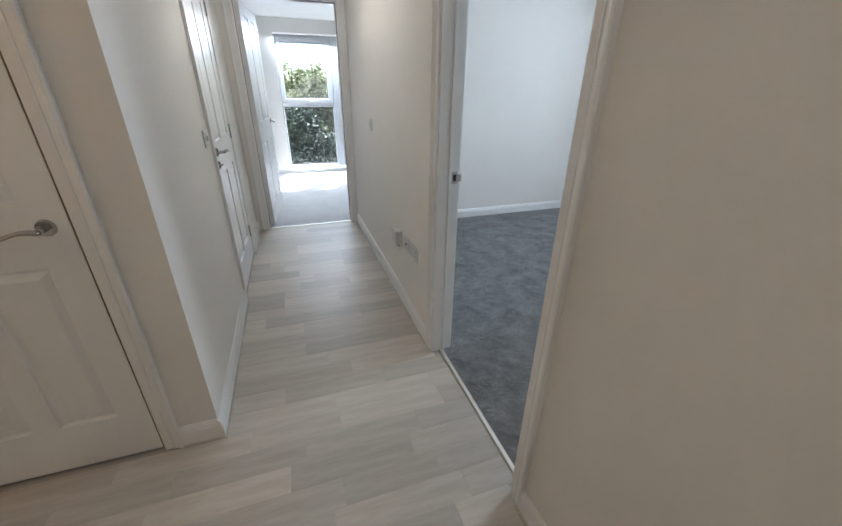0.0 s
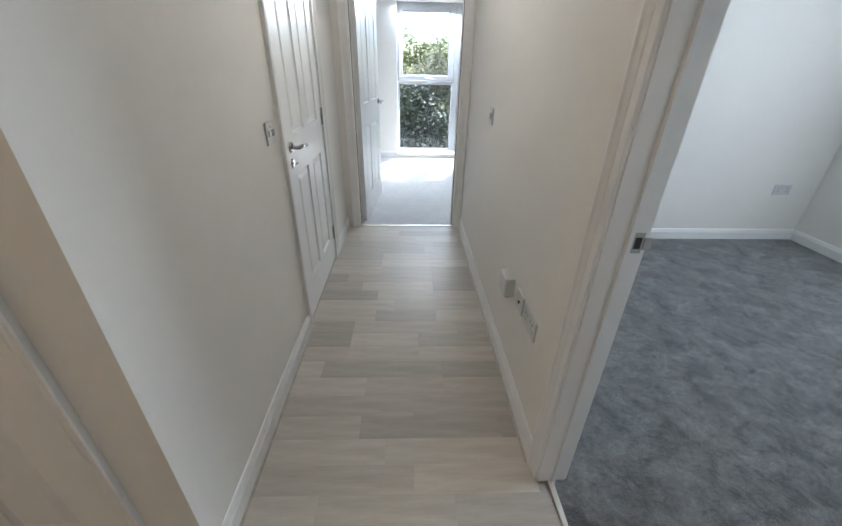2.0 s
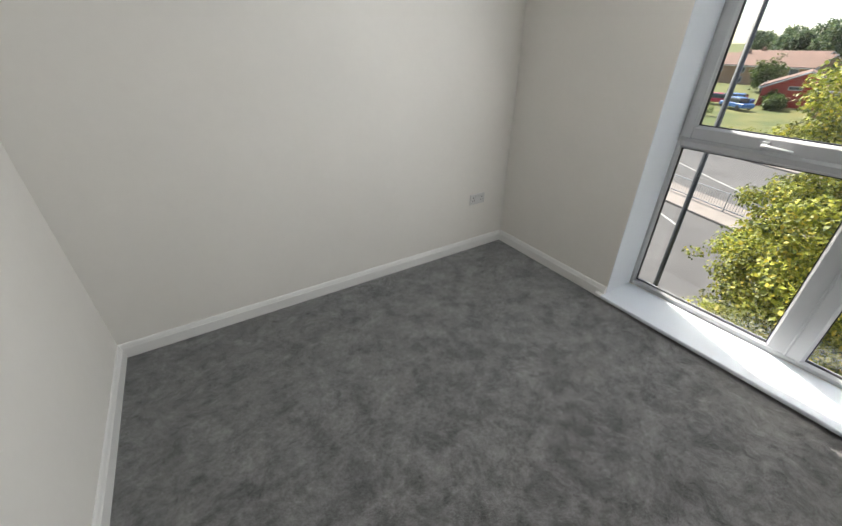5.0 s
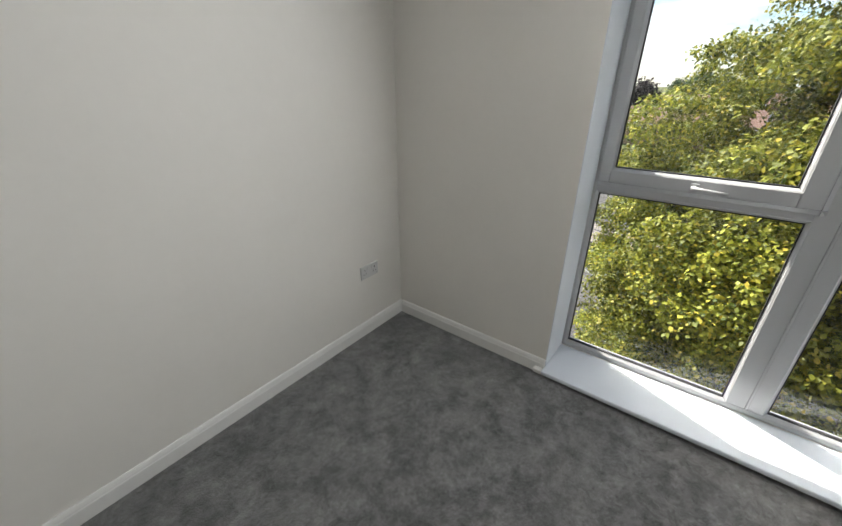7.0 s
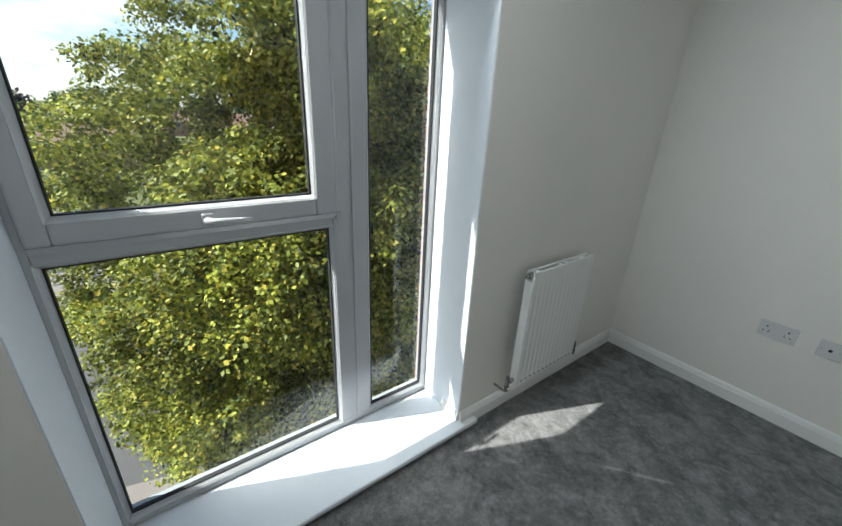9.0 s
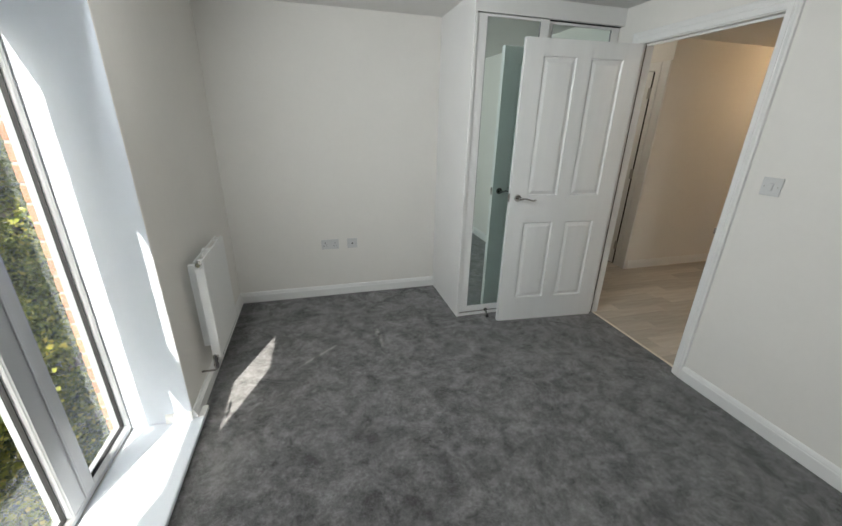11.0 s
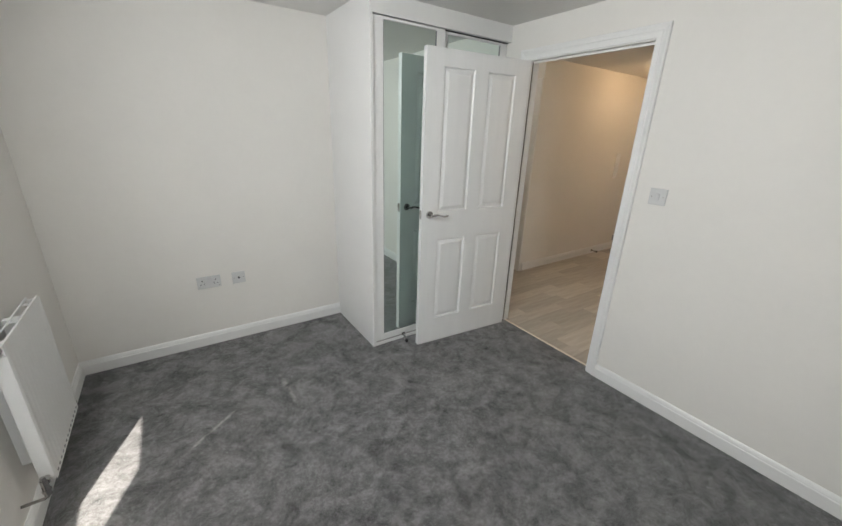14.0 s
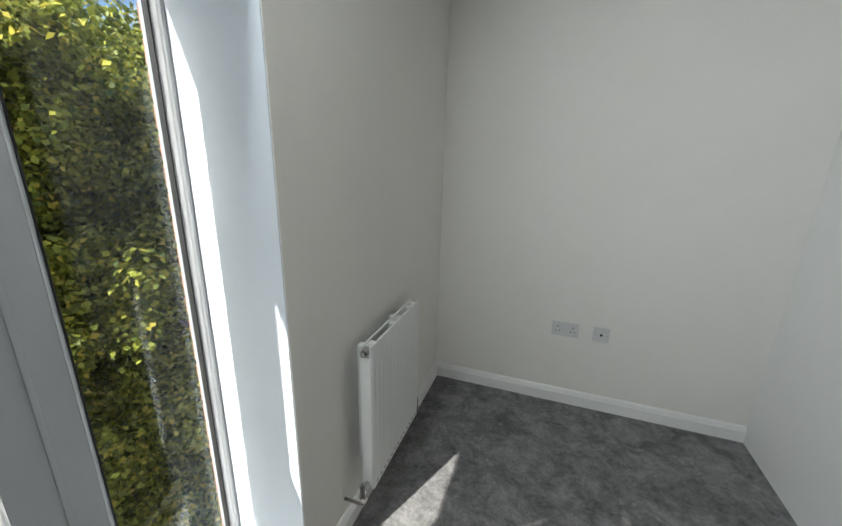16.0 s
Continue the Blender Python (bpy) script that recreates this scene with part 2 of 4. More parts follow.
def leaf_material(name, lit, deep, yellow, glow=0.45):
    m = bpy.data.materials.new(name)
    m.use_nodes = True
    n, l = m.node_tree.nodes, m.node_tree.links
    b = n["Principled BSDF"]
    geo = n.new("ShaderNodeNewGeometry")
    ramp = n.new("ShaderNodeValToRGB")
    e = ramp.color_ramp.elements
    e[0].position, e[0].color = 0.0, (*deep, 1)
    e[1].position, e[1].color = 0.84, (*lit, 1)
    k = e.new(1.0)
    k.color = (*yellow, 1)
    l.new(geo.outputs["Random Per Island"], ramp.inputs[0])
    spot = n.new("ShaderNodeTexNoise")          # sprays differ in hue and depth of colour
    spot.inputs["Scale"].default_value, spot.inputs["Detail"].default_value = 1.1, 3
    l.new(geo.outputs["Position"], spot.inputs["Vector"])
    tone = n.new("ShaderNodeMapRange")
    for key, value in (("From Min", 0.3), ("From Max", 0.7), ("To Min", 0.5), ("To Max", 1.45)):
        tone.inputs[key].default_value = value
    l.new(spot.outputs[0], tone.inputs["Value"])
    tint = n.new("ShaderNodeHueSaturation")
    l.new(ramp.outputs[0], tint.inputs["Color"])
    l.new(tone.outputs[0], tint.inputs["Value"])
    l.new(tint.outputs[0], b.inputs["Base Color"])
    b.inputs["Roughness"].default_value, b.inputs["Specular IOR Level"].default_value = 0.5, 0.3
    tr = n.new("ShaderNodeBsdfTranslucent")
    l.new(tint.outputs[0], tr.inputs["Color"])
    mx = n.new("ShaderNodeMixShader")
    mx.inputs[0].default_value = glow
    l.new(b.outputs[0], mx.inputs[1])
    l.new(tr.outputs[0], mx.inputs[2])
    l.new(mx.outputs[0], n["Material Output"].inputs["Surface"])
    return m


M_LEAF = leaf_material("plane_tree_leaves", (0.43, 0.445, 0.07), (0.055, 0.088, 0.018), (0.70, 0.56, 0.09), 0.30)
# green leaves lightened: sunshine through the crown is put into the colour
M_LEAF_H = leaf_material("green_leaves_painted_sunlit", (0.30, 0.34, 0.14), (0.16, 0.20, 0.08), (0.46, 0.46, 0.18), 0.6)
M_LEAF_P = leaf_material("pale_dry_leaves", (0.50, 0.48, 0.36), (0.22, 0.23, 0.14), (0.66, 0.62, 0.48), 0.5)
M_LEAF_G = leaf_material("green_leaves", (0.10, 0.15, 0.03), (0.04, 0.07, 0.018), (0.17, 0.20, 0.04))
# green leaves dulled and darkened, with their shade in the colour
M_LEAF_S = leaf_material("green_leaves_painted_shaded", (0.10, 0.125, 0.085), (0.05, 0.065, 0.05), (0.14, 0.16, 0.11), 0.2)
# green leaves paled, so that distance haze lies in their colour
M_LEAF_F = leaf_material("far_leaves_haze_painted", (0.15, 0.20, 0.09), (0.07, 0.11, 0.07), (0.24, 0.27, 0.09))
M_LEAF_D = leaf_material("dark_purple_leaves", (0.045, 0.035, 0.04), (0.02, 0.018, 0.022), (0.06, 0.05, 0.05))

M_GLASS = bpy.data.materials.new("window_glass")
M_GLASS.use_nodes = True
g = M_GLASS.node_tree.nodes["Principled BSDF"]
g.inputs["Base Color"].default_value = (0.97, 0.99, 0.98, 1)
g.inputs["Roughness"].default_value, g.inputs["IOR"].default_value = 0.0, 1.45
g.inputs["Transmission Weight"].default_value = 1.0
M_MIRROR = bpy.data.materials.new("silvered_mirror")
M_MIRROR.use_nodes = True
g = M_MIRROR.node_tree.nodes["Principled BSDF"]
g.inputs["Base Color"].default_value = (0.74, 0.83, 0.80, 1)
g.inputs["Metallic"].default_value, g.inputs["Roughness"].default_value = 1.0, 0.01
M_LAMP = bpy.data.materials.new("lit_opal_glass")
M_LAMP.use_nodes = True
g = M_LAMP.node_tree.nodes["Principled BSDF"]
g.inputs["Base Color"].default_value = (0.9, 0.85, 0.75, 1)
g.inputs["Emission Color"].default_value = (1.0, 0.75, 0.48, 1)
g.inputs["Emission Strength"].default_value = 3.0


# ---------------------------------------------------------------- mesh helpers
def finish(name, bm, mat, smooth=False):
    me = bpy.data.meshes.new(name)
    bmesh.ops.recalc_face_normals(bm, faces=bm.faces)
    bm.to_mesh(me)
    bm.free()
    me.materials.append(mat)
    if smooth:
        for p in me.polygons:
            p.use_smooth = True
    return me


def part(name, bm, mat, parent=None, label="", smooth=False, m=None):
    me = bm if isinstance(bm, bpy.types.Mesh) else finish(name, bm, mat, smooth)
    ob = new(name, me)
    if parent:
        ob.parent = parent
    if m is not None:
        ob.matrix_basis = m
    return tagged(ob, label)


def thing(name, label, category, group="", kind="", m=None):
    ob = new(name)
    ob.empty_display_size = 0.05
    if m is not None:
        ob.matrix_basis = m
    return tagged(ob, label, category, group, kind)


def box(bm, x0, x1, y0, y1, z0, z1, bevel=0.0, segments=1):
    r = bmesh.ops.create_cube(bm, size=1.0, matrix=Matrix.Translation(((x0 + x1) / 2, (y0 + y1) / 2, (z0 + z1) / 2))
                              @ Matrix.Diagonal((abs(x1 - x0), abs(y1 - y0), abs(z1 - z0), 1)))
    if bevel:
        edges = {e for v in r["verts"] for e in v.link_edges}
        bmesh.ops.bevel(bm, geom=list(edges), offset=bevel, segments=segments, affect="EDGES", profile=0.6)
    return bm


def boxes(*dims, bevel=0.0, segments=1):
    bm = bmesh.new()
    for d in dims:
        box(bm, *d, bevel=bevel, segments=segments)
    return bm


def tube(bm, points, radius, sides=10, radii=None, flat=1.0):
    """A round bar swept along points."""
    rings = []
    pts = [Vector(p) for p in points]
    for i, p in enumerate(pts):
        d = (pts[min(i + 1, len(pts) - 1)] - pts[max(i - 1, 0)]).normalized()
        up = Vector((0, 0, 1)) if abs(d.z) < 0.9 else Vector((1, 0, 0))
        a = d.cross(up).normalized()
        b = a.cross(d).normalized()
        r = radii[i] if radii else radius
        rings.append([bm.verts.new(p + r * (math.cos(2 * math.pi * k / sides) * a + flat * math.sin(2 * math.pi * k / sides) * b)) for k in range(sides)])
    for r0, r1 in zip(rings, rings[1:]):
        for k in range(sides):
            bm.faces.new((r0[k], r0[(k + 1) % sides], r1[(k + 1) % sides], r1[k]))
    bm.faces.new(rings[0][::-1])
    bm.faces.new(rings[-1])
    return bm


def disc(bm, centre, axis, radius, depth, sides=24, bevel=0.0):
    rot = Vector((0, 0, 1)).rotation_difference(Vector(axis)).to_matrix().to_4x4()
    r = bmesh.ops.create_cone(bm, cap_ends=True, segments=sides, radius1=radius, radius2=radius - bevel, depth=depth,
                              matrix=Matrix.Translation(centre) @ rot)
    return r


def prism(bm, profile, p0, p1, out):
    """Sweeps a profile of (offset from the wall, height) from p0 to p1; out is the way from the wall."""
    o = Vector((*out, 0))
    rows = [[bm.verts.new(Vector((*p, 0)) + o * a + Vector((0, 0, z))) for a, z in profile] for p in (p0, p1)]
    k = len(profile)
    for i in range(k):
        bm.faces.new((rows[0][i], rows[0][(i + 1) % k], rows[1][(i + 1) % k], rows[1][i]))
    bm.faces.new(rows[0][::-1])
    bm.faces.new(rows[1])
    return bm


# ---------------------------------------------------------------- plan
H_BED, H_HALL, WALL_TOP = 2.24, 2.25, 2.5
BW, BE, BS, BN = 1.168, 4.0, 0.375, 4.153      # bedroom faces
HE, HW, HN = 1.066, 0.042, 4.375                   # hall faces
LN = 7.19                                         # living room window wall
WIN_S, WIN_N = 1.775, 3.07
LOB, LS, EW = 1.797, 0.44, 0.06                  # lobby faces, entrance side wall
DS, DN = 1.213, 2.033                             # bedroom door opening


def wall(name, label, *dims):
    ob = part(name, boxes(*dims), M_WALL)
    return tagged(ob, label, "wall", kind="structure")


wall("wall_bedroom_west", "cream painted partition wall between hall and bedroom",
     (HE, BW, -0.70, DS - 0.02, 0, WALL_TOP), (HE, BW, DN + 0.02, HN, 0, WALL_TOP), (HE, BW, DS - 0.02, DN + 0.02, 2.02, WALL_TOP))
wall("wall_bedroom_north", "cream painted bedroom wall with a low socket", (BW, 4.34, BN, 4.495, 0, WALL_TOP))
wall("wall_bedroom_south", "cream painted bedroom wall beside the wardrobe", (BW, 4.34, 0.26, BS, 0, WALL_TOP))
wall("wall_bedroom_east", "cream painted bedroom wall with a full-height window",
     (BE, 4.34, BS, WIN_S, 0, WALL_TOP), (BE, 4.34, WIN_N, BN, 0, WALL_TOP), (BE, 4.34, WIN_S, WIN_N, 2.05, WALL_TOP))
wall("wall_hall_west", "cream painted hall wall with a cupboard door",
     (HW - 0.11, HW, LOB, 2.965, 0, WALL_TOP), (HW - 0.11, HW, 3.785, HN, 0, WALL_TOP), (HW - 0.11, HW, 2.965, 3.785, 2.02, WALL_TOP))
wall("wall_lobby_north", "cream painted lobby wall with a white door",
     (-2.26, -0.805, LOB, LOB + 0.11, 0, WALL_TOP), (-0.145, HW - 0.11, LOB, LOB + 0.11, 0, WALL_TOP), (-0.805, -0.145, LOB, LOB + 0.11, 2.02, WALL_TOP))
wall("wall_lobby_south", "cream painted lobby wall in warm lamp light", (-2.26, EW - 0.11, LS - 0.11, LS, 0, WALL_TOP))
wall("wall_entrance_west", "cream painted wall with a white door by the entrance",
     (EW - 0.11, EW, 0.29, LS, 0, WALL_TOP), (EW - 0.11, EW, -0.70, -0.52, 0, WALL_TOP), (EW - 0.11, EW, -0.52, 0.29, 2.02, WALL_TOP))
wall("wall_lobby_west", "cream painted end wall of the lobby with a white door",
     (-2.26, -2.15, LS, 0.53, 0, WALL_TOP), (-2.26, -2.15, 1.34, LOB, 0, WALL_TOP), (-2.26, -2.15, 0.53, 1.34, 2.02, WALL_TOP))
wall("wall_entrance_south", "plain cream painted wall closing the hall", (EW - 0.11, HE, -0.82, -0.70, 0, WALL_TOP))
LD0, LD1 = 0.160, 0.995
wall("wall_living_south", "cream painted wall around the living room doorway",
     (-2.6, LD0 - 0.02, HN, 4.495, 0, WALL_TOP), (LD1 + 0.02, BW, HN, 4.495, 0, WALL_TOP), (LD0 - 0.02, LD1 + 0.02, HN, 4.495, 2.02, WALL_TOP))
LW0 = 0.42
LW1 = LW0 + 1.295
LO = LN + 0.33
wall("wall_living_north", "white painted living room wall with a full-height window",
     (-2.6, LW0, LN, LO, 0, WALL_TOP), (LW1, 4.34, LN, LO, 0, WALL_TOP), (LW0, LW1, LN, LO, 2.06, WALL_TOP))
wall("wall_living_west", "plain white painted living room wall", (-2.72, -2.6, 4.375, LO, 0, WALL_TOP))
wall("wall_living_east", "plain white painted living room wall", (4.21, 4.34, 4.495, LN, 0, WALL_TOP))
wall("wall_cupboard_back", "plain white wall closing the cupboard", (-0.93, -0.83, LOB + 0.11, HN, 0, WALL_TOP))


def ceiling(name, label, *dims):
    tagged(part(name, boxes(*dims), M_CEIL), label, "ceiling", kind="structure")


ceiling("ceiling_bedroom", "smooth white painted bedroom ceiling", (BW, BE, BS, BN, H_BED, WALL_TOP))
ceiling("ceiling_hall", "smooth white painted hall ceiling", (HW, HE, LOB, HN, H_HALL, WALL_TOP), (EW, HE, -0.70, LOB, H_HALL, WALL_TOP),
        (-2.15, EW, LS, LOB, H_HALL, WALL_TOP))
ceiling("ceiling_living", "smooth white painted living room ceiling", (-2.6, 4.21, 4.495, LN, H_HALL, WALL_TOP))
tagged(part("roof_slab", boxes((-2.8, 4.45, -0.85, 7.62, WALL_TOP, WALL_TOP + 0.25)), M_CONCRETE), "grey concrete slab over the flat", "slab", kind="structure")
tagged(part("floor", boxes((-2.8, 4.34, -0.85, LO, -0.3, 0.0)), M_CONCRETE), "concrete floor slab under carpet and vinyl", "floor", kind="structure")
tagged(part("bedroom_carpet", boxes((1.122, BE, BS, BN, 0.0, 0.008)), M_CARPET), "dark grey mottled plush fitted bedroom carpet", "carpet", kind="structure")
tagged(part("living_carpet", boxes((-2.6, 4.21, HN + 0.035, LN, 0.0, 0.008)), M_CARPET_L), "light grey fitted living room carpet", "carpet", kind="structure")

# ---------------------------------------------------------------- baseboards
SKIRT = [(0, 0), (0.016, 0), (0.016, 0.072), (0.013, 0.077), (0.013, 0.082), (0.009, 0.094), (0.005, 0.100), (0, 0.100)]


def skirting(p0, p1, out, label="white painted moulded skirting board"):
    ob = part("baseboard", prism(bmesh.new(), SKIRT, p0, p1, out), M_GLOSS)
    tagged(ob, label, "baseboard", kind="structure")


for p0, p1, out in (
        ((BW, BN), (BE, BN), (0, -1)), ((2.285, BS), (BE, BS), (0, 1)),
        ((BE, BS + 0.016), (BE, WIN_S), (-1, 0)), ((BE, WIN_N), (BE, BN - 0.016), (-1, 0)),
        ((BW, DN + 0.070), (BW, BN - 0.016), (1, 0)),
        ((HE, DN + 0.070), (HE, HN - 0.016), (-1, 0)), ((HE, -0.70), (HE, DS - 0.070), (-1, 0)),
        ((HW, LOB - 0.016), (HW, 2.915), (1, 0)), ((HW, 3.835), (HW, HN), (1, 0)),
        ((-0.095, LOB), (HW, LOB), (0, -1)), ((-2.134, LOB), (-0.855, LOB), (0, -1)),
        ((-2.134, LS), (EW - 0.02, LS), (0, 1)), ((-2.15, 1.39), (-2.15, LOB), (1, 0)),
        ((EW, -0.70), (EW, -0.572), (1, 0)), ((EW, -0.70), (HE - 0.016, -0.70), (0, 1)),
        ((-2.6, LN), (LW0, LN), (0, -1)), ((LW1, LN), (4.21, LN), (0, -1)), ((LD1 + 0.07, 4.495), (4.21, 4.495), (0, 1))):
    skirting(p0, p1, out)
BEAD = [(0.016, 0), (0.026, 0), (0.025, 0.005), (0.021, 0.009), (0.016, 0.010)]
for p0, p1, out in (((HE, DN + 0.070), (HE, HN - 0.016), (-1, 0)), ((HW, LOB - 0.026), (HW, 2.915), (1, 0)), ((HW, 3.835), (HW, HN), (1, 0)),
                    ((-0.095, LOB), (HW + 0.016, LOB), (0, -1)), ((-2.134, LS), (EW - 0.02, LS), (0, 1)), ((HE, -0.70), (HE, DS - 0.070), (-1, 0))):
    tagged(part("trim", prism(bmesh.new(), BEAD, p0, p1, out), M_PLANK), "pale oak-look floor bead along the hall skirting", "trim", kind="structure")
# short return inside the window reveal
skirting((BE, WIN_S), (4.12, WIN_S), (0, 1), "short white skirting return inside the window reveal")


# ---------------------------------------------------------------- doors
def panel_mesh(w, h, t):
    """A raised moulded door panel, both faces, in x across, z up, y through."""
    bm = bmesh.new()
    steps = ((0, 0), (0.002, 0.006), (0.006, 0.0105), (0.010, 0.0115), (0.013, 0.0105), (0.034, 0.0025), (0.037, 0.002))
    sides = []
    for s in (-1, 1):
        rings = []
        for inset, deep in steps:
            y = s * (t / 2 - deep)
            rings.append([bm.verts.new(c) for c in ((inset, y, inset), (w - inset, y, inset), (w - inset, y, h - inset), (inset, y, h - inset))])
        for a, b in zip(rings, rings[1:]):
            for k in range(4):
                bm.faces.new((a[k], a[(k + 1) % 4], b[(k + 1) % 4], b[k]))
        bm.faces.new(rings[-1])
        sides.append(rings[0])
    for k in range(4):
        bm.faces.new((sides[0][k], sides[0][(k + 1) % 4], sides[1][(k + 1) % 4], sides[1][k]))
    return finish("door_panel", bm, M_DOOR)


LEAF_H, LEAF_T = 1.981, 0.036


def handle(parent, x, z, side, reach, escutcheon=False):
    """A lever on a round rose; side is the face (-1 or 1 in y), reach the way of the lever in x."""
    y0 = side * LEAF_T / 2
    bm = bmesh.new()
    disc(bm, (x, y0 + side * 0.005, z), (0, side, 0), 0.026, 0.010, 28, 0.004)
    tube(bm, [(x, y0, z), (x, y0 + side * 0.045, z)], 0.009, 12)
    h = part("door_handle", bm, M_CHROME, parent, "chrome lever handle on a round rose", smooth=False)
    bm = bmesh.new()
    pts = [(x + reach * a, y0 + side * (0.047 + 0.004 * math.sin(a * 30)), z + 0.010 * math.sin(a / 0.125 * 2 * math.pi) * 0.6 - 0.004 * a / 0.125)
           for a in [i * 0.0125 - 0.006 for i in range(11)]]
    tube(bm, pts, 0.009, 10, radii=[0.008, 0.0105, 0.010, 0.009, 0.0085, 0.0085, 0.0085, 0.009, 0.0095, 0.010, 0.007], flat=0.75)
    part("lever", bm, M_CHROME, h, smooth=True)
    if escutcheon:
        bm = bmesh.new()
        disc(bm, (x, y0 + side * 0.004, z - 0.075), (0, side, 0), 0.024, 0.008, 24, 0.003)
        tube(bm, [(x - 0.012, y0 + side * 0.018, z - 0.075), (x + 0.012, y0 + side * 0.018, z - 0.075)], 0.006, 8)
        part("thumb_turn", bm, M_CHROME, parent, "chrome thumb turn below the handle")


def door(name, label, width, m, hinge_face=1, lock=False, grip=0.985, rail=(0.21, 0.82, 1.015, 1.895)):
    """A four-panel leaf: hinge edge at x=0, leaf along +x, faces at y=+-t/2, foot at z=0.012.
    hinge_face: the face on whose side the knuckles stand."""
    d = thing(name, label, "door", kind="structure", m=m)
    z0 = 0.012
    s, mid = 0.117 * width / 0.762, 0.095 * width / 0.762
    pw = (width - 2 * s - mid) / 2
    t = LEAF_T / 2
    z = [z0] + [r for r in rail] + [z0 + LEAF_H]
    bm = boxes((0, s, -t, t, z[0], z[5]), (width - s, width, -t, t, z[0], z[5]),
               (s, width - s, -t, t, z[0], z[1]), (s, width - s, -t, t, z[2], z[3]), (s, width - s, -t, t, z[4], z[5]),
               (s + pw, s + pw + mid, -t, t, z[1], z[2]), (s + pw, s + pw + mid, -t, t, z[3], z[4]))
    bmesh.ops.remove_doubles(bm, verts=bm.verts, dist=1e-5)
    part("leaf", bm, M_DOOR, d)
    low, high = panel_mesh(pw, z[2] - z[1], LEAF_T), panel_mesh(pw, z[4] - z[3], LEAF_T)
    for me, zz in ((low, z[1]), (high, z[3])):
        for x in (s, s + pw + mid):
            part("door_panel", me, M_DOOR, d, m=pose(x, 0, zz))
    for side in (-1, 1):
        handle(d, width - 0.058, grip, side, -1, lock)
    bm = boxes((width - 0.001, width + 0.0015, -0.011, 0.011, grip - 0.030, grip + 0.030), bevel=0.0005)
    box(bm, width, width + 0.009, -0.007, 0.007, grip, grip + 0.027, 0.003)
    part("latch", bm, M_STEEL, d, "steel latch plate in the door edge")
    bm = bmesh.new()
    tube(bm, [(0, 0, 0), (0, 0, 0.1)], 0.0065, 10)
    for k in (0.02, 0.04, 0.06, 0.08):
        disc(bm, (0, 0, k), (0, 0, 1), 0.0072, 0.001, 10)
    box(bm, 0.001, 0.022, -0.0044, -0.0022, 0, 0.1, 0.0008)
    box(bm, -0.024, -0.001, -0.0044, -0.0022, 0, 0.1, 0.0008)
    hm = finish("hinge", bm, M_STEEL)
    for zz in (0.17, 0.97, 1.75):
        part("hinge", hm, M_STEEL, d, m=pose(-0.001, hinge_face * (t + 0.0045), zz) @ Matrix.Diagonal((1, hinge_face, 1, 1)))
    return d


ARCH = [(0, 0), (0, 0.007), (0.003, 0.009), (0.026, 0.010), (0.031, 0.0125), (0.035, 0.0105), (0.046, 0.014), (0.054, 0.018), (0.061, 0.018), (0.064, 0.015), (0.064, 0.0)]


def door_frame(name, label, width, depth, m, stop, faces=(0, 1)):
    """Lining and architraves of an opening of clear width along x; the wall lies between y=0 and y=depth.
    stop: y of the stop bead's side nearest to the leaf, and its far side."""
    f = thing(name, label, "door frame", kind="structure", m=m)
    top = 2.0
    part("lining", boxes((-0.02, 0, 0, depth, 0, top + 0.02), (width, width + 0.02, 0, depth, 0, top + 0.02), (0, width, 0, depth, top, top + 0.02), bevel=0.0008), M_GLOSS, f)
    part("stop_bead", boxes((0, 0.012, *stop, 0, top - 0.012), (width - 0.012, width, *stop, 0, top - 0.012), (0, width, *stop, top - 0.012, top), bevel=0.0008), M_GLOSS, f)
    # thin brown strips added where the crease by the stop lies in shadow
    part("shadow_gap_strip", boxes((0.0, 0.004, stop[0] - 0.003, stop[0], 0, top), (width - 0.004, width, stop[0] - 0.003, stop[0], 0, top)), M_GAP_SHADE, f, "brown strip painting the shadow line against the stop")
    for face in faces:
        y, s = (0, -1) if face == 0 else (depth, 1)
        for x, d in ((-0.006, -1), (width + 0.006, 1)):
            bm = bmesh.new()
            foot = [bm.verts.new((x + d * a, y + s * b, 0)) for a, b in ARCH]
            head = [bm.verts.new((x + d * a, y + s * b, top + 0.006 + a)) for a, b in ARCH]
            k = len(ARCH)
            for i in range(k):
                bm.faces.new((foot[i], foot[(i + 1) % k], head[(i + 1) % k], head[i]))
            bm.faces.new(foot)
            bm.faces.new(head)
            part("architrave", bm, M_GLOSS, f)
        bm = bmesh.new()
        l = [bm.verts.new((-0.006 - a, y + s * b, top + 0.006 + a)) for a, b in ARCH]
        r = [bm.verts.new((width + 0.006 + a, y + s * b, top + 0.006 + a)) for a, b in ARCH]
        for i in range(k):
            bm.faces.new((l[i], l[(i + 1) % k], r[(i + 1) % k], r[i]))
        bm.faces.new(l)
        bm.faces.new(r)
        part("architrave", bm, M_GLOSS, f)
    return f


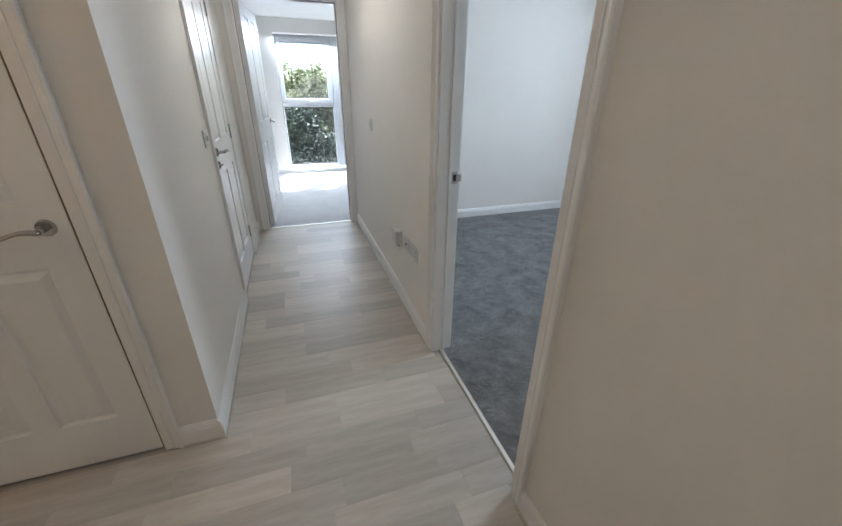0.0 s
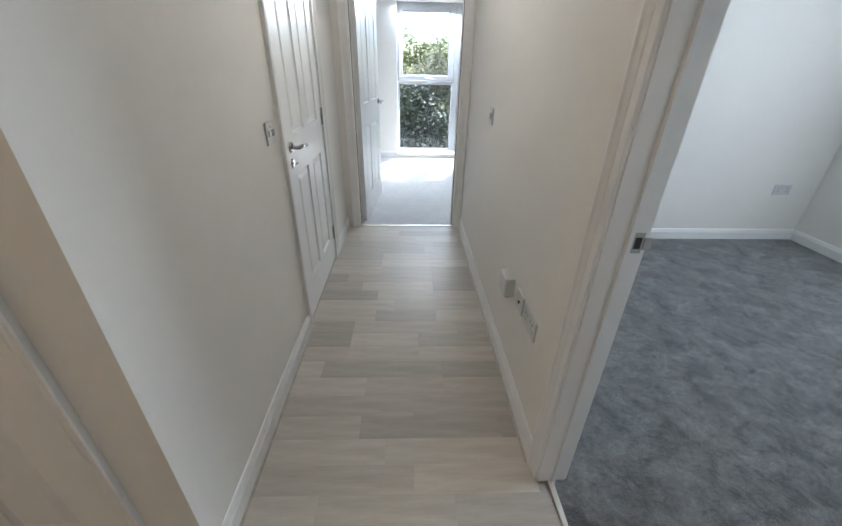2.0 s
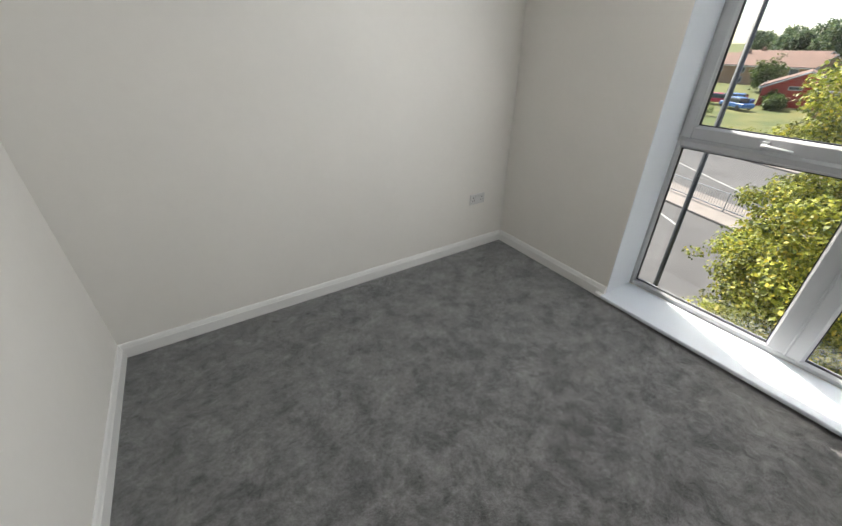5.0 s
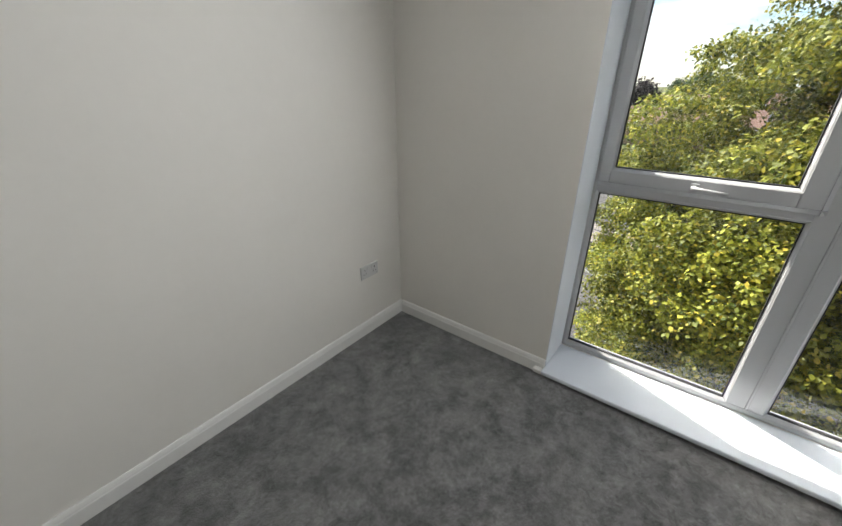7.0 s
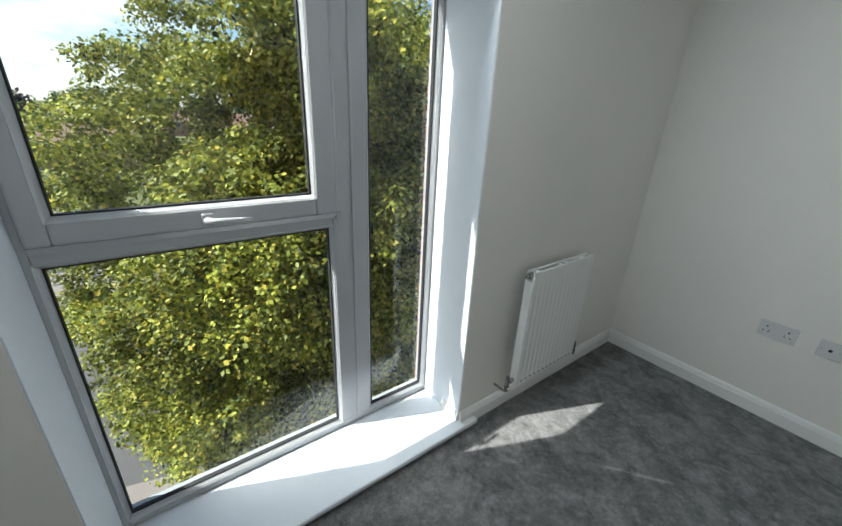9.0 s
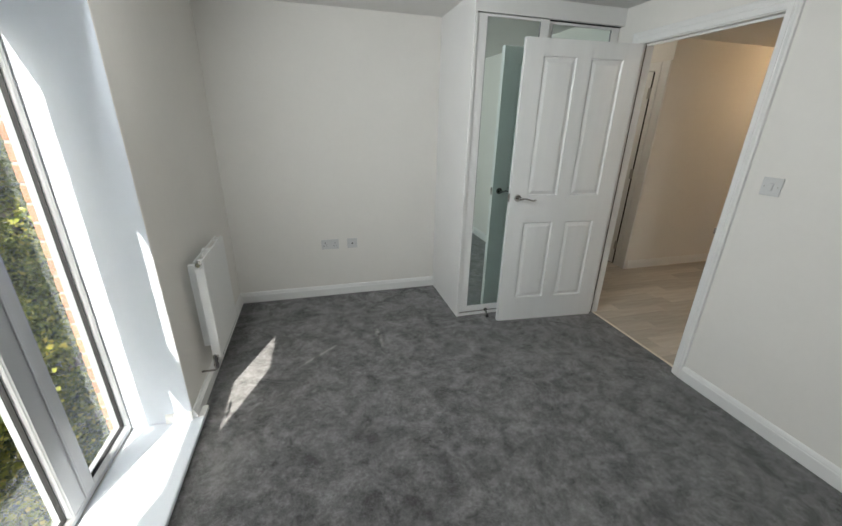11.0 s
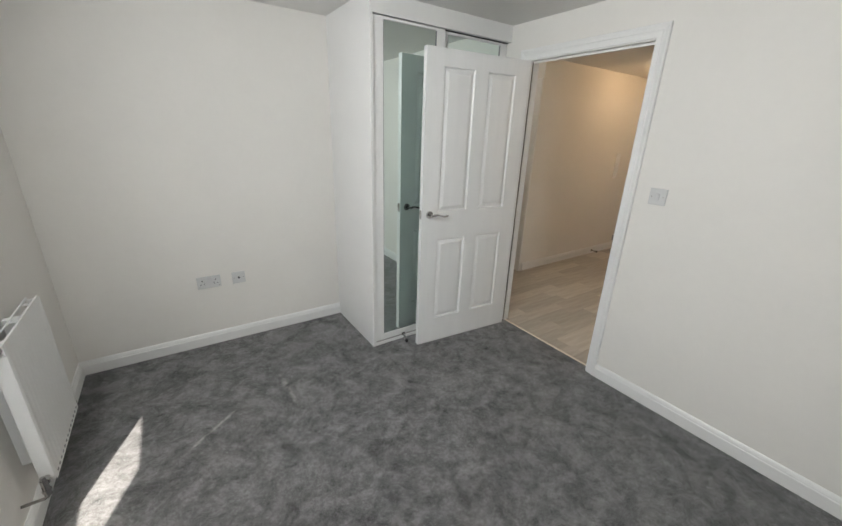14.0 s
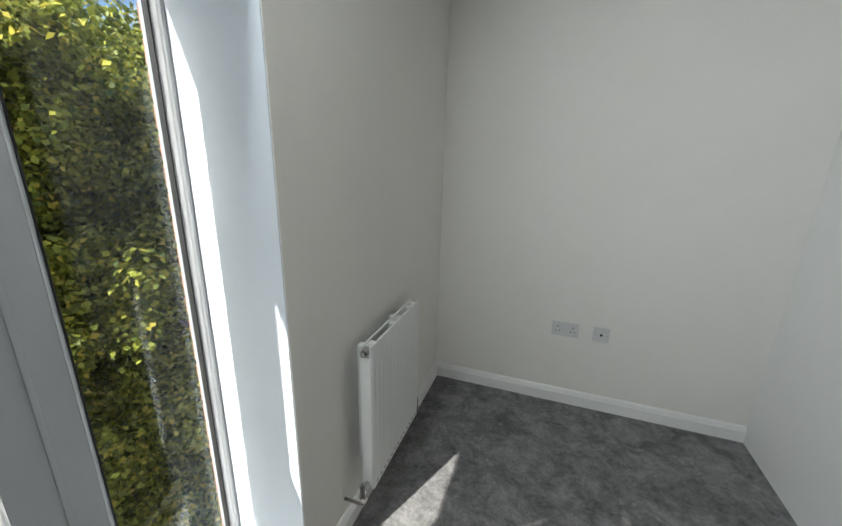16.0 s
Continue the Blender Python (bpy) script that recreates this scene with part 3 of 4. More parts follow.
# bedroom doorway: local x runs along +y of the room, local y along -x
f = door_frame("door_frame", "white painted bedroom door lining with moulded architraves", DN - DS, BW - HE, pose(BW, DS, 0, 0, 0, 90), (0.040, 0.052))
e = DN - DS
bm = boxes((e - 0.0016, e - 0.0002, 0.008, 0.034, 0.930, 0.984), bevel=0.0004)
box(bm, e - 0.004, e - 0.0004, -0.012, 0.008, 0.940, 0.972, 0.001)
keep = part("strike_plate", bm, M_STEEL, f, "steel strike plate on the door lining")
part("strike_hole", boxes((e - 0.0024, e - 0.0017, 0.013, 0.029, 0.942, 0.972)), M_DARK, keep)
door("door_1", "white four-panel bedroom door standing open before the wardrobe", 0.815, pose(BW + 0.010, DS + 0.016, 0, 0, 0, -4.9), hinge_face=-1, grip=1.0)
# cupboard door in the hall's west wall
door_frame("door_frame", "white painted cupboard door lining with architraves", 0.78, 0.11, pose(HW, 2.985, 0, 0, 0, 90), (0.042, 0.054), faces=(0,))
door("door_2", "closed white four-panel cupboard door with chrome handle", 0.770, pose(HW - LEAF_T / 2 - 0.002, 3.762, 0, 0, 0, -90), hinge_face=1, lock=True, grip=0.965)
# near door in the lobby's north wall
door_frame("door_frame", "white painted door lining with architraves in the lobby", 0.62, 0.11, pose(-0.785, LOB, 0), (0.042, 0.054), faces=(0,))
door("door_3", "closed white four-panel lobby door with chrome lever", 0.611, pose(-0.782, LOB + LEAF_T / 2 + 0.002, 0), hinge_face=-1, grip=0.945)
# brown strip added as the shadow line of the door gap
part("edge_gap_shade", boxes((0.6115, 0.6150, 0.001 - LEAF_T / 2, LEAF_T / 2, 0.012, 1.99)), M_GAP_SHADE, bpy.data.objects["door_3"], "brown strip standing in for shade in the gap beside the leaf")
# living room doorway, leaf swung into the room
door_frame("door_frame", "white painted living room door lining with architraves", LD1 - LD0, 0.12, pose(LD0, HN, 0), (0.068, 0.080))
door("door_4", "white four-panel living room door standing open", 0.826, pose(LD0 + 0.025, 4.505, 0, 0, 0, 84), hinge_face=1)
# door beside the start of the walk
f = door_frame("door_frame", "white painted door lining by the entrance", 0.77, 0.11, pose(EW, -0.50, 0, 0, 0, 90), (0.042, 0.054), faces=(0,))
door("door_5", "closed white four-panel door by the entrance", 0.742, pose(EW - LEAF_T / 2 - 0.002, 0.246, 0, 0, 0, -90), hinge_face=1)
# black strip added to draw the dark of the hinge-side gap
part("edge_gap_shade", boxes((-0.020, -0.0005, -LEAF_T / 2, LEAF_T / 2 - 0.001, 0.012, 1.99)), M_DARK, bpy.data.objects["door_5"], "black strip standing in for shade in the gap beside the leaf")
part("corner_casing", boxes((0.842, 0.890, -0.012, -0.0005, 0, 2.07), (0.890, 0.939, -0.022, -0.0005, 0, 2.07), bevel=0.003, segments=2), M_GLOSS, f, "white boarded casing to the corner")
# door at the end of the lobby
door_frame("door_frame", "white painted door lining at the lobby end", 0.77, 0.11, pose(-2.15, 0.55, 0, 0, 0, 90), (0.042, 0.054), faces=(0,))
door("door_6", "closed white four-panel door at the lobby end", 0.762, pose(-2.15 - LEAF_T / 2 - 0.002, 0.555, 0, 0, 0, 90), hinge_face=-1)
# dark shafts closing the spaces behind the shut doors
tagged(part("wall_behind_doors", boxes((-0.83, -0.068, 2.40, 2.50, 0, WALL_TOP), (-2.40, -2.30, 0.30, 1.80, 0, WALL_TOP), (-0.30, -0.20, -0.80, 0.33, 0, WALL_TOP)), M_WALL),
       "plain walls closing the rooms behind shut doors", "wall", kind="structure")
# metal threshold bars
for name, d in (("bedroom", (1.104, 1.124, DS, DN, 0.004, 0.012)), ("living", (LD0, LD1, HN + 0.010, HN + 0.036, 0.004, 0.012))):
    tagged(part("threshold_bar", boxes(d, bevel=0.003), M_BAR), f"bright metal carpet bar in the {name} doorway", "threshold", kind="structure")


# ---------------------------------------------------------------- windows
def slope(across_x, y, z0, z1, flat=False):
    """A wedge against the frame's face: it stands out to y at its first edge (the upper one if flat) and runs down to nothing."""
    bm = bmesh.new()
    a, b = across_x
    if flat:
        ends = [[bm.verts.new((x, yy, z)) for yy, z in ((0.001, z0), (y, z1), (0.001, z1))] for x in (a, b)]
    else:
        ends = [[bm.verts.new((x, yy, z)) for x, yy in ((a, 0.001), (a, y), (b, 0.001))] for z in (z0, z1)]
    for k in range(3):
        bm.faces.new((ends[0][k], ends[0][(k + 1) % 3], ends[1][(k + 1) % 3], ends[1][k]))
    bm.faces.new(ends[0][::-1])
    bm.faces.new(ends[1])
    return bm


def window(name, label, m):
    """Full-height window, 1.33 wide: x across, y outward from the inner face, z up from its foot."""
    w = thing(name, label, "window", kind="structure", m=m)
    top = 1.985
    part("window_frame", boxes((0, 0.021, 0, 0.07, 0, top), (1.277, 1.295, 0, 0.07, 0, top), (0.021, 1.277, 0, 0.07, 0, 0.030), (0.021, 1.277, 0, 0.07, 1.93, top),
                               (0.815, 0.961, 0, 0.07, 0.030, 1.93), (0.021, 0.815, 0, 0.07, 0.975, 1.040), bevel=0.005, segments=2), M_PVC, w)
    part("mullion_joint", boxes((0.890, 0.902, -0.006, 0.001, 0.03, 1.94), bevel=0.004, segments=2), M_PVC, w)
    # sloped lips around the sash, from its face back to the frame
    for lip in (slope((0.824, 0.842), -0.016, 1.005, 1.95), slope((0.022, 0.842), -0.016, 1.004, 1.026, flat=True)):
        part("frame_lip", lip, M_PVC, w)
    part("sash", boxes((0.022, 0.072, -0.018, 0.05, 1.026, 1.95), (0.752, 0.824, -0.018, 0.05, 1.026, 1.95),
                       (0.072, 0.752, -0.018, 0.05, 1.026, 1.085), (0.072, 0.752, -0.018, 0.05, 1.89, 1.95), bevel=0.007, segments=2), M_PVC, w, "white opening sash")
    for x0, x1, z0, z1 in ((0.021, 0.815, 0.030, 0.975), (0.961, 1.277, 0.030, 1.93), (0.072, 0.752, 1.085, 1.89)):
        face, back = (-0.016, -0.018) if z0 > 1 else (0.002, -0.006)      # the opening sash stands proud
        bead = bmesh.new()
        rings = [[bead.verts.new(c) for c in ((x0 + k, y, z0 + k), (x1 - k, y, z0 + k), (x1 - k, y, z1 - k), (x0 + k, y, z1 - k))]
                 for k, y in ((-0.006, 0.030), (-0.006, face), (-0.003, face - 0.003), (0.000, face), (0.003, face + 0.002), (0.012, 0.022 + back), (0.012, 0.030))]
        for a, b in zip(rings, rings[1:] + rings[:1]):
            for k in range(4):
                bead.faces.new((a[k], a[(k + 1) % 4], b[(k + 1) % 4], b[k]))
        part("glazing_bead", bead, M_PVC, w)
        i = 0.012
        y0, y1 = 0.020 + back, 0.040 + back
        part("gasket", boxes((x0 + i, x0 + i + 0.004, y0, y1, z0 + i, z1 - i), (x1 - i - 0.004, x1 - i, y0, y1, z0 + i, z1 - i),
                             (x0 + i, x1 - i, y0, y1, z0 + i, z0 + i + 0.004), (x0 + i, x1 - i, y0, y1, z1 - i - 0.004, z1 - i)), M_DARK, w, "black rubber gasket")
        pane = part("pane", boxes((x0 + i, x1 - i, 0.030 + back, 0.036 + back, z0 + i, z1 - i)), M_GLASS, w, "clear glass pane")
        pane.visible_shadow = False
    bm = boxes((0.400, 0.432, -0.030, -0.018, 1.030, 1.072), bevel=0.004, segments=2)
    disc(bm, (0.416, -0.034, 1.051), (0, -1, 0), 0.014, 0.012, 20, 0.003)
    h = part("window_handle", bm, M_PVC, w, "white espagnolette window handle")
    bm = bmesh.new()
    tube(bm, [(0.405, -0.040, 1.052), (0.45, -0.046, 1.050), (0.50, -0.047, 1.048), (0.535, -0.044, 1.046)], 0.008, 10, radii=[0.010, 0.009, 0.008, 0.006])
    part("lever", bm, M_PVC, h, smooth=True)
    part("lock_button", boxes((0.411, 0.421, -0.0425, -0.039, 1.046, 1.056), bevel=0.001), M_DARK, h)
    return w


window("window_1", "white full-height bedroom window with an opening upper sash", pose(4.272, WIN_N, 0.050, 0, 0, -90))
window("window_2", "white full-height living room window with an opening upper sash", pose(LW0, LN + 0.19, 0.075))


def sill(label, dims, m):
    # the boards are white; their blue tint is painted skylight
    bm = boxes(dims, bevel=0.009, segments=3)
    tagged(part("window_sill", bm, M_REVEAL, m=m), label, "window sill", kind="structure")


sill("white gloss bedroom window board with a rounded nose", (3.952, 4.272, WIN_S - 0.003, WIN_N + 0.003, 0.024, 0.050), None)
tagged(part("sill_horn", boxes((3.952, 3.983, WIN_S - 0.085, WIN_S - 0.003, 0.024, 0.050), (3.952, 3.983, WIN_N + 0.003, WIN_N + 0.05, 0.024, 0.050), bevel=0.006, segments=2), M_GLOSS),
       "white ends of the bedroom window board past the reveal", "window sill", kind="structure")
sill("white living room window board with a rounded nose", (LW0 - 0.04, LW1 + 0.04, LN - 0.03, LN + 0.19, 0.049, 0.075), None)
for n, d in (("bedroom", (3.998, 4.34, WIN_S, WIN_N, 0.0, 0.024)), ("living", (LW0, LW1, LN - 0.002, LO, 0.0, 0.049))):
    tagged(part("sill_base", boxes(d), M_WALL), f"plain base under the {n} window board", "window sill", kind="structure")

# thin sheets added over the reveals to carry the painted skylight tint
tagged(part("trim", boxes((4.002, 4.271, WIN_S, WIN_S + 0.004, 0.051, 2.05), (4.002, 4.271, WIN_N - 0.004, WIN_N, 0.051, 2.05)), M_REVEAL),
       "thin added lining of the white bedroom window reveal, tinted with blue skylight", "trim", kind="structure")

# ---------------------------------------------------------------- fitted wardrobe
WX, WF = 2.285, 1.032
wd = thing("wardrobe", "white fitted wardrobe with two mirrored sliding doors", "wardrobe")
part("side_panel", boxes((WX - 0.022, WX, BS, WF, 0.008, H_BED), bevel=0.001), M_GLOSS, wd)
part("header_panel", boxes((BW, WX - 0.022, WF - 0.03, WF - 0.002, 2.136, H_BED), bevel=0.001), M_GLOSS, wd)
part("top_track", boxes((BW, WX - 0.022, WF - 0.075, WF - 0.034, 2.135, 2.17)), M_DARK, wd, "dark sliding door track")
part("plinth", boxes((BW, WX - 0.022, WF - 0.085, WF - 0.004, 0.008, 0.030), bevel=0.001), M_GLOSS, wd)
part("bottom_track", boxes((BW + 0.01, WX - 0.03, WF - 0.060, WF - 0.012, 0.030, 0.036), bevel=0.001), M_STEEL, wd, "steel bottom track")
part("interior", boxes((BW, WX - 0.022, BS, BS + 0.01, 0.008, H_BED)), M_GLOSS, wd)
for x0, x1, y in ((1.750, 2.260, WF - 0.012), (1.174, 1.776, WF - 0.040)):
    d = part("sliding_door", boxes((x0, x0 + 0.068, y - 0.018, y, 0.040, 2.131), (x1 - 0.068, x1, y - 0.018, y, 0.040, 2.131),
                                   (x0 + 0.068, x1 - 0.068, y - 0.018, y, 0.040, 0.090), (x0 + 0.068, x1 - 0.068, y - 0.018, y, 2.116, 2.131), bevel=0.0012), M_GLOSS, wd, "white sliding door frame")
    part("mirror", boxes((x0 + 0.066, x1 - 0.066, y - 0.012, y - 0.004, 0.088, 2.114)), M_MIRROR, d, "full-height silvered mirror panel")
    part("edge_trim", boxes((x0 + 0.066, x0 + 0.069, y - 0.004, y + 0.001, 0.088, 2.114), (x1 - 0.069, x1 - 0.066, y - 0.004, y + 0.001, 0.088, 2.114)), M_GREY, d, "thin grey trim line")

# ---------------------------------------------------------------- radiator
RY0, RY1, RZ0, RZ1 = 1.030, 1.500, 0.200, 0.800
rad = thing("radiator", "white panel radiator beside the window", "radiator", m=pose(0.013, 0, 0))
bm = bmesh.new()
# fluted front and back panels
for xf, s in ((3.884, 1),):
    n = 13
    pitch = (RY1 - RY0 - 0.03) / n
    prof = [(RY0, 0.004), (RY0 + 0.004, 0.0)]
    for i in range(n):                       # shallow rounded flutes
        a = RY0 + 0.015 + i * pitch
        prof += [(a + pitch * k / 6, 0.0016 * (1 - math.cos(2 * math.pi * k / 6))) for k in range(6)]
    prof += [(RY1 - 0.004, 0.0), (RY1, 0.004)]
    cols = []
    for y, d in prof:
        cols.append([bm.verts.new((xf + d * (0.25 if k in (0, 5) else 1.0), y, z)) for k, z in enumerate((RZ0, RZ0 + 0.02, RZ0 + 0.04, RZ1 - 0.04, RZ1 - 0.02, RZ1))])
    for a, b in zip(cols, cols[1:]):
        for k in range(5):
            bm.faces.new((a[k], b[k], b[k + 1], a[k + 1]))
    box(bm, xf + 0.006, xf + 0.014, RY0, RY1, RZ0 + 0.001, RZ1 - 0.001, 0.002)
part("panel", bm, M_RAD, rad, smooth=True)
bm = bmesh.new()
for i in range(13):
    y = RY0 + 0.015 + (i + 0.5) * (RY1 - RY0 - 0.03) / 13
    box(bm, 3.8832, 3.8850, y - 0.007, y + 0.007, RZ0 + 0.014, RZ0 + 0.021)
part("slots", bm, M_GREY, rad, "small dark slots along the foot of the panel")
bm = bmesh.new()
for i in range(22):
    y = RY0 + 0.02 + i * (RY1 - RY0 - 0.04) / 21
    box(bm, 3.899, 3.926, y - 0.0006, y + 0.0006, RZ0 + 0.03, RZ1 - 0.03)
part("convector_fins", bm, M_RAD, rad)
part("side_cover", boxes((3.886, 3.930, RY1, RY1 + 0.006, RZ0 + 0.02, RZ1 - 0.038), bevel=0.002), M_RAD, rad)
part("side_cover", boxes((3.886, 3.930, RY0 - 0.006, RY0, RZ0 + 0.02, RZ1 - 0.012), bevel=0.002), M_RAD, rad)
bm = boxes((3.890, 3.896, RY0, RY1, RZ1 - 0.010, RZ1), (3.924, 3.930, RY0, RY1, RZ1 - 0.010, RZ1), bevel=0.002)
for y in (RY0 + 0.06, (RY0 + RY1) / 2, RY1 - 0.06):
    box(bm, 3.894, 3.926, y - 0.012, y + 0.012, RZ1 - 0.016, RZ1 - 0.010, 0.002)
part("top_rail", bm, M_RAD, rad, "white top edges with three bridging clips")
bm = bmesh.new()
disc(bm, (3.908, RY1 + 0.004, RZ1 - 0.016), (0, 1, 0), 0.016, 0.024, 18, 0.003)
disc(bm, (3.908, RY1 + 0.021, RZ1 - 0.016), (0, 1, 0), 0.009, 0.012, 6)
part("bleed_plug", bm, M_CHROME, rad, "chrome bleed plug")
for y, s in ((RY1, 1), (RY0, -1)):
    bm = bmesh.new()
    z = RZ0 + 0.028
    tube(bm, [(3.908, y, z), (3.908, y + s * 0.032, z)], 0.010, 12)
    disc(bm, (3.908, y + s * 0.030, z), (0, 1, 0), 0.014, 0.012, 6)
    tube(bm, [(3.908, y + s * 0.045, z + 0.022), (3.908, y + s * 0.045, z - 0.050)], 0.0115, 14)
    disc(bm, (3.908, y + s * 0.045, z - 0.030), (0, 0, 1), 0.0145, 0.014, 6)
    disc(bm, (3.908, y + s * 0.045, z + 0.026), (0, 0, 1), 0.010, 0.016, 12, 0.003)
    part("valve", bm, M_CHROME, rad, "chrome radiator valve")
    bm = bmesh.new()
    tube(bm, [(3.908, y + s * 0.045, z - 0.046), (3.911, y + s * 0.045, z - 0.058), (3.924, y + s * 0.045, z - 0.064), (3.986, y + s * 0.045, z - 0.064)], 0.006, 10)
    part("pipe", bm, M_CHROME, rad, "short chrome pipe into the wall", smooth=True)
part("bracket", boxes((3.926, 3.988, RY0 + 0.08, RY0 + 0.11, RZ0 + 0.05, RZ1 - 0.05), (3.926, 3.988, RY1 - 0.11, RY1 - 0.08, RZ0 + 0.05, RZ1 - 0.05)), M_RAD, rad)


# ---------------------------------------------------------------- sockets and switches
def plate(name, label, category, m, w=0.086, h=0.086, kind="socket", group=""):
    """A face plate: x across, z up, standing out to -y from the wall."""
    p = thing(name, label, category, group, m=m)
    part("plate", boxes((-w / 2, w / 2, -0.009, 0, -h / 2, h / 2), bevel=0.003, segments=2), M_PLASTIC, p)
    if kind == "double":
        for s in (-1, 1):
            part("rocker", boxes((s * 0.018 - 0.006, s * 0.018 + 0.006, -0.013, -0.008, 0.012, 0.032), bevel=0.0015), M_PLASTIC, p)
            c = s * 0.041
            part("socket_holes", boxes((c - 0.003, c + 0.003, -0.0096, -0.0088, 0.010, 0.020), (c - 0.014, c - 0.007, -0.0096, -0.0088, -0.014, -0.009),
                                       (c + 0.007, c + 0.014, -0.0096, -0.0088, -0.014, -0.009)), M_DARK, p, "dark pin holes")
            part("screw", boxes((s * 0.030 - 0.002, s * 0.030 + 0.002, -0.0096, -0.0088, -0.004, 0.0)), M_GREY, p)
    elif kind == "aerial":
        bm = bmesh.new()
        disc(bm, (0, -0.011, 0), (0, -1, 0), 0.007, 0.005, 16)
        part("outlet", bm, M_DARK, p, "dark aerial outlet")
    elif kind == "switch":
        part("rocker", boxes((-0.010, 0.010, -0.0145, -0.008, -0.017, 0.017), bevel=0.002), M_PLASTIC, p)
    elif kind == "spur":
        part("rocker", boxes((-0.030, -0.012, -0.0135, -0.008, -0.012, 0.012), bevel=0.002), M_PLASTIC, p)
        part("fuse_carrier", boxes((0.006, 0.032, -0.012, -0.008, -0.012, 0.012), bevel=0.001), M_GREY, p)
        part("neon", boxes((-0.005, 0.0, -0.0105, -0.008, 0.020, 0.026), bevel=0.0005), M_RED, p)
    for s in (-1, 1):
        bm = bmesh.new()
        disc(bm, (s * (w / 2 - 0.013), -0.0095, 0.0 if kind != "double" else -0.030), (0, -1, 0), 0.0028, 0.0012, 10)
        part("screw", bm, M_STEEL, p)
    return p


plate("double_socket", "white double power socket low on the bedroom wall", "socket", pose(3.700, BN, 0.455), 0.146, 0.086, "double", "bedroom sockets")
plate("double_socket", "white double power socket above the skirting", "socket", pose(3.229, BS, 0.487, 0, 0, 180), 0.146, 0.086, "double", "bedroom sockets")
plate("aerial_socket", "white single aerial outlet beside a double socket", "socket", pose(3.040, BS, 0.487, 0, 0, 180), 0.086, 0.086, "aerial")
plate("light_switch", "white single light switch beside the bedroom doorway", "light switch", pose(BW, 2.225, 1.232, 0, 0, 90), kind="switch")
plate("light_switch", "white light switch on the hall wall", "light switch", pose(HE, 3.455, 1.070, 0, 0, -90), kind="switch")
plate("fused_switch", "white fused switch beside the cupboard door", "switch", pose(HW, 2.80, 1.07, 0, 0, 90), kind="spur")
plate("double_socket", "white double power socket low on the hall wall", "socket", pose(HE, 2.366, 0.465, 0, 0, -90), 0.146, 0.086, "double", "hall sockets")
plate("phone_socket", "white single phone outlet low on the hall wall", "socket", pose(HE, 2.50, 0.465, 0, 0, -90), kind="aerial", group="hall sockets")
ad = thing("plug_adapter", "white boxy outlet unit standing proud of the hall wall", "adapter")
part("body", boxes((HE - 0.045, HE, 2.61, 2.71, 0.415, 0.505), bevel=0.006, segments=2), M_PLASTIC, ad)
part("cable_gland", boxes((HE - 0.030, HE - 0.012, 2.625, 2.650, 0.402, 0.415), bevel=0.002), M_GREY, ad)

# ---------------------------------------------------------------- lamps and small hall things
# the second fitting is assumed too, put where the added entrance light hangs
for x, y in ((0.56, 3.1), (0.62, -0.05), (-1.25, 1.10)):
    c = thing("ceiling_light", "small lit round ceiling downlight with a chrome rim", "ceiling light", "hall lights", m=pose(x, y, H_HALL))
    bm = bmesh.new()
    disc(bm, (0, 0, -0.006), (0, 0, -1), 0.055, 0.012, 32, 0.004)
    part("rim", bm, M_CHROME, c)
    bm = bmesh.new()
    disc(bm, (0, 0, -0.0135), (0, 0, -1), 0.036, 0.004, 28, 0.002)
    part("diffuser", bm, M_LAMP, c, "glowing opal lamp face")
ds = thing("door_stop", "small chrome door stop fixed low on the lobby skirting", "door stop")
bm = bmesh.new()
tube(bm, [(-1.36, 0.456, 0.05), (-1.36, 0.53, 0.05)], 0.009, 12)
disc(bm, (-1.36, 0.458, 0.05), (0, 1, 0), 0.016, 0.006, 16)
part("stem", bm, M_CHROME, ds)
bm = bmesh.new()
disc(bm, (-1.36, 0.536, 0.05), (0, 1, 0), 0.013, 0.014, 16, 0.003)
part("buffer", bm, M_DARK, ds, "black rubber buffer")
ds = thing("door_stop", "chrome floor door stop between open door and wardrobe", "door stop")
bm = bmesh.new()
tube(bm, [(2.03, 1.03, 0.046), (2.045, 1.10, 0.030)], 0.0085, 12)
disc(bm, (2.03, 1.032, 0.046), (0, 1, 0), 0.015, 0.006, 16)
part("stem", bm, M_CHROME, ds)
bm = bmesh.new()
tube(bm, [(2.045, 1.10, 0.030), (2.048, 1.114, 0.027)], 0.012, 14)
part("buffer", bm, M_DARK, ds, "black rubber buffer")
ip = thing("entry_phone", "slim pale grey entry handset on the lobby wall", "entry phone")
part("body", boxes((-1.62, -1.55, LS, LS + 0.017, 1.02, 1.34), bevel=0.006, segments=2), M_GLOSS, ip)
part("handset", boxes((-1.605, -1.565, LS + 0.017, LS + 0.033, 1.04, 1.32), bevel=0.006, segments=2), M_GLOSS, ip)

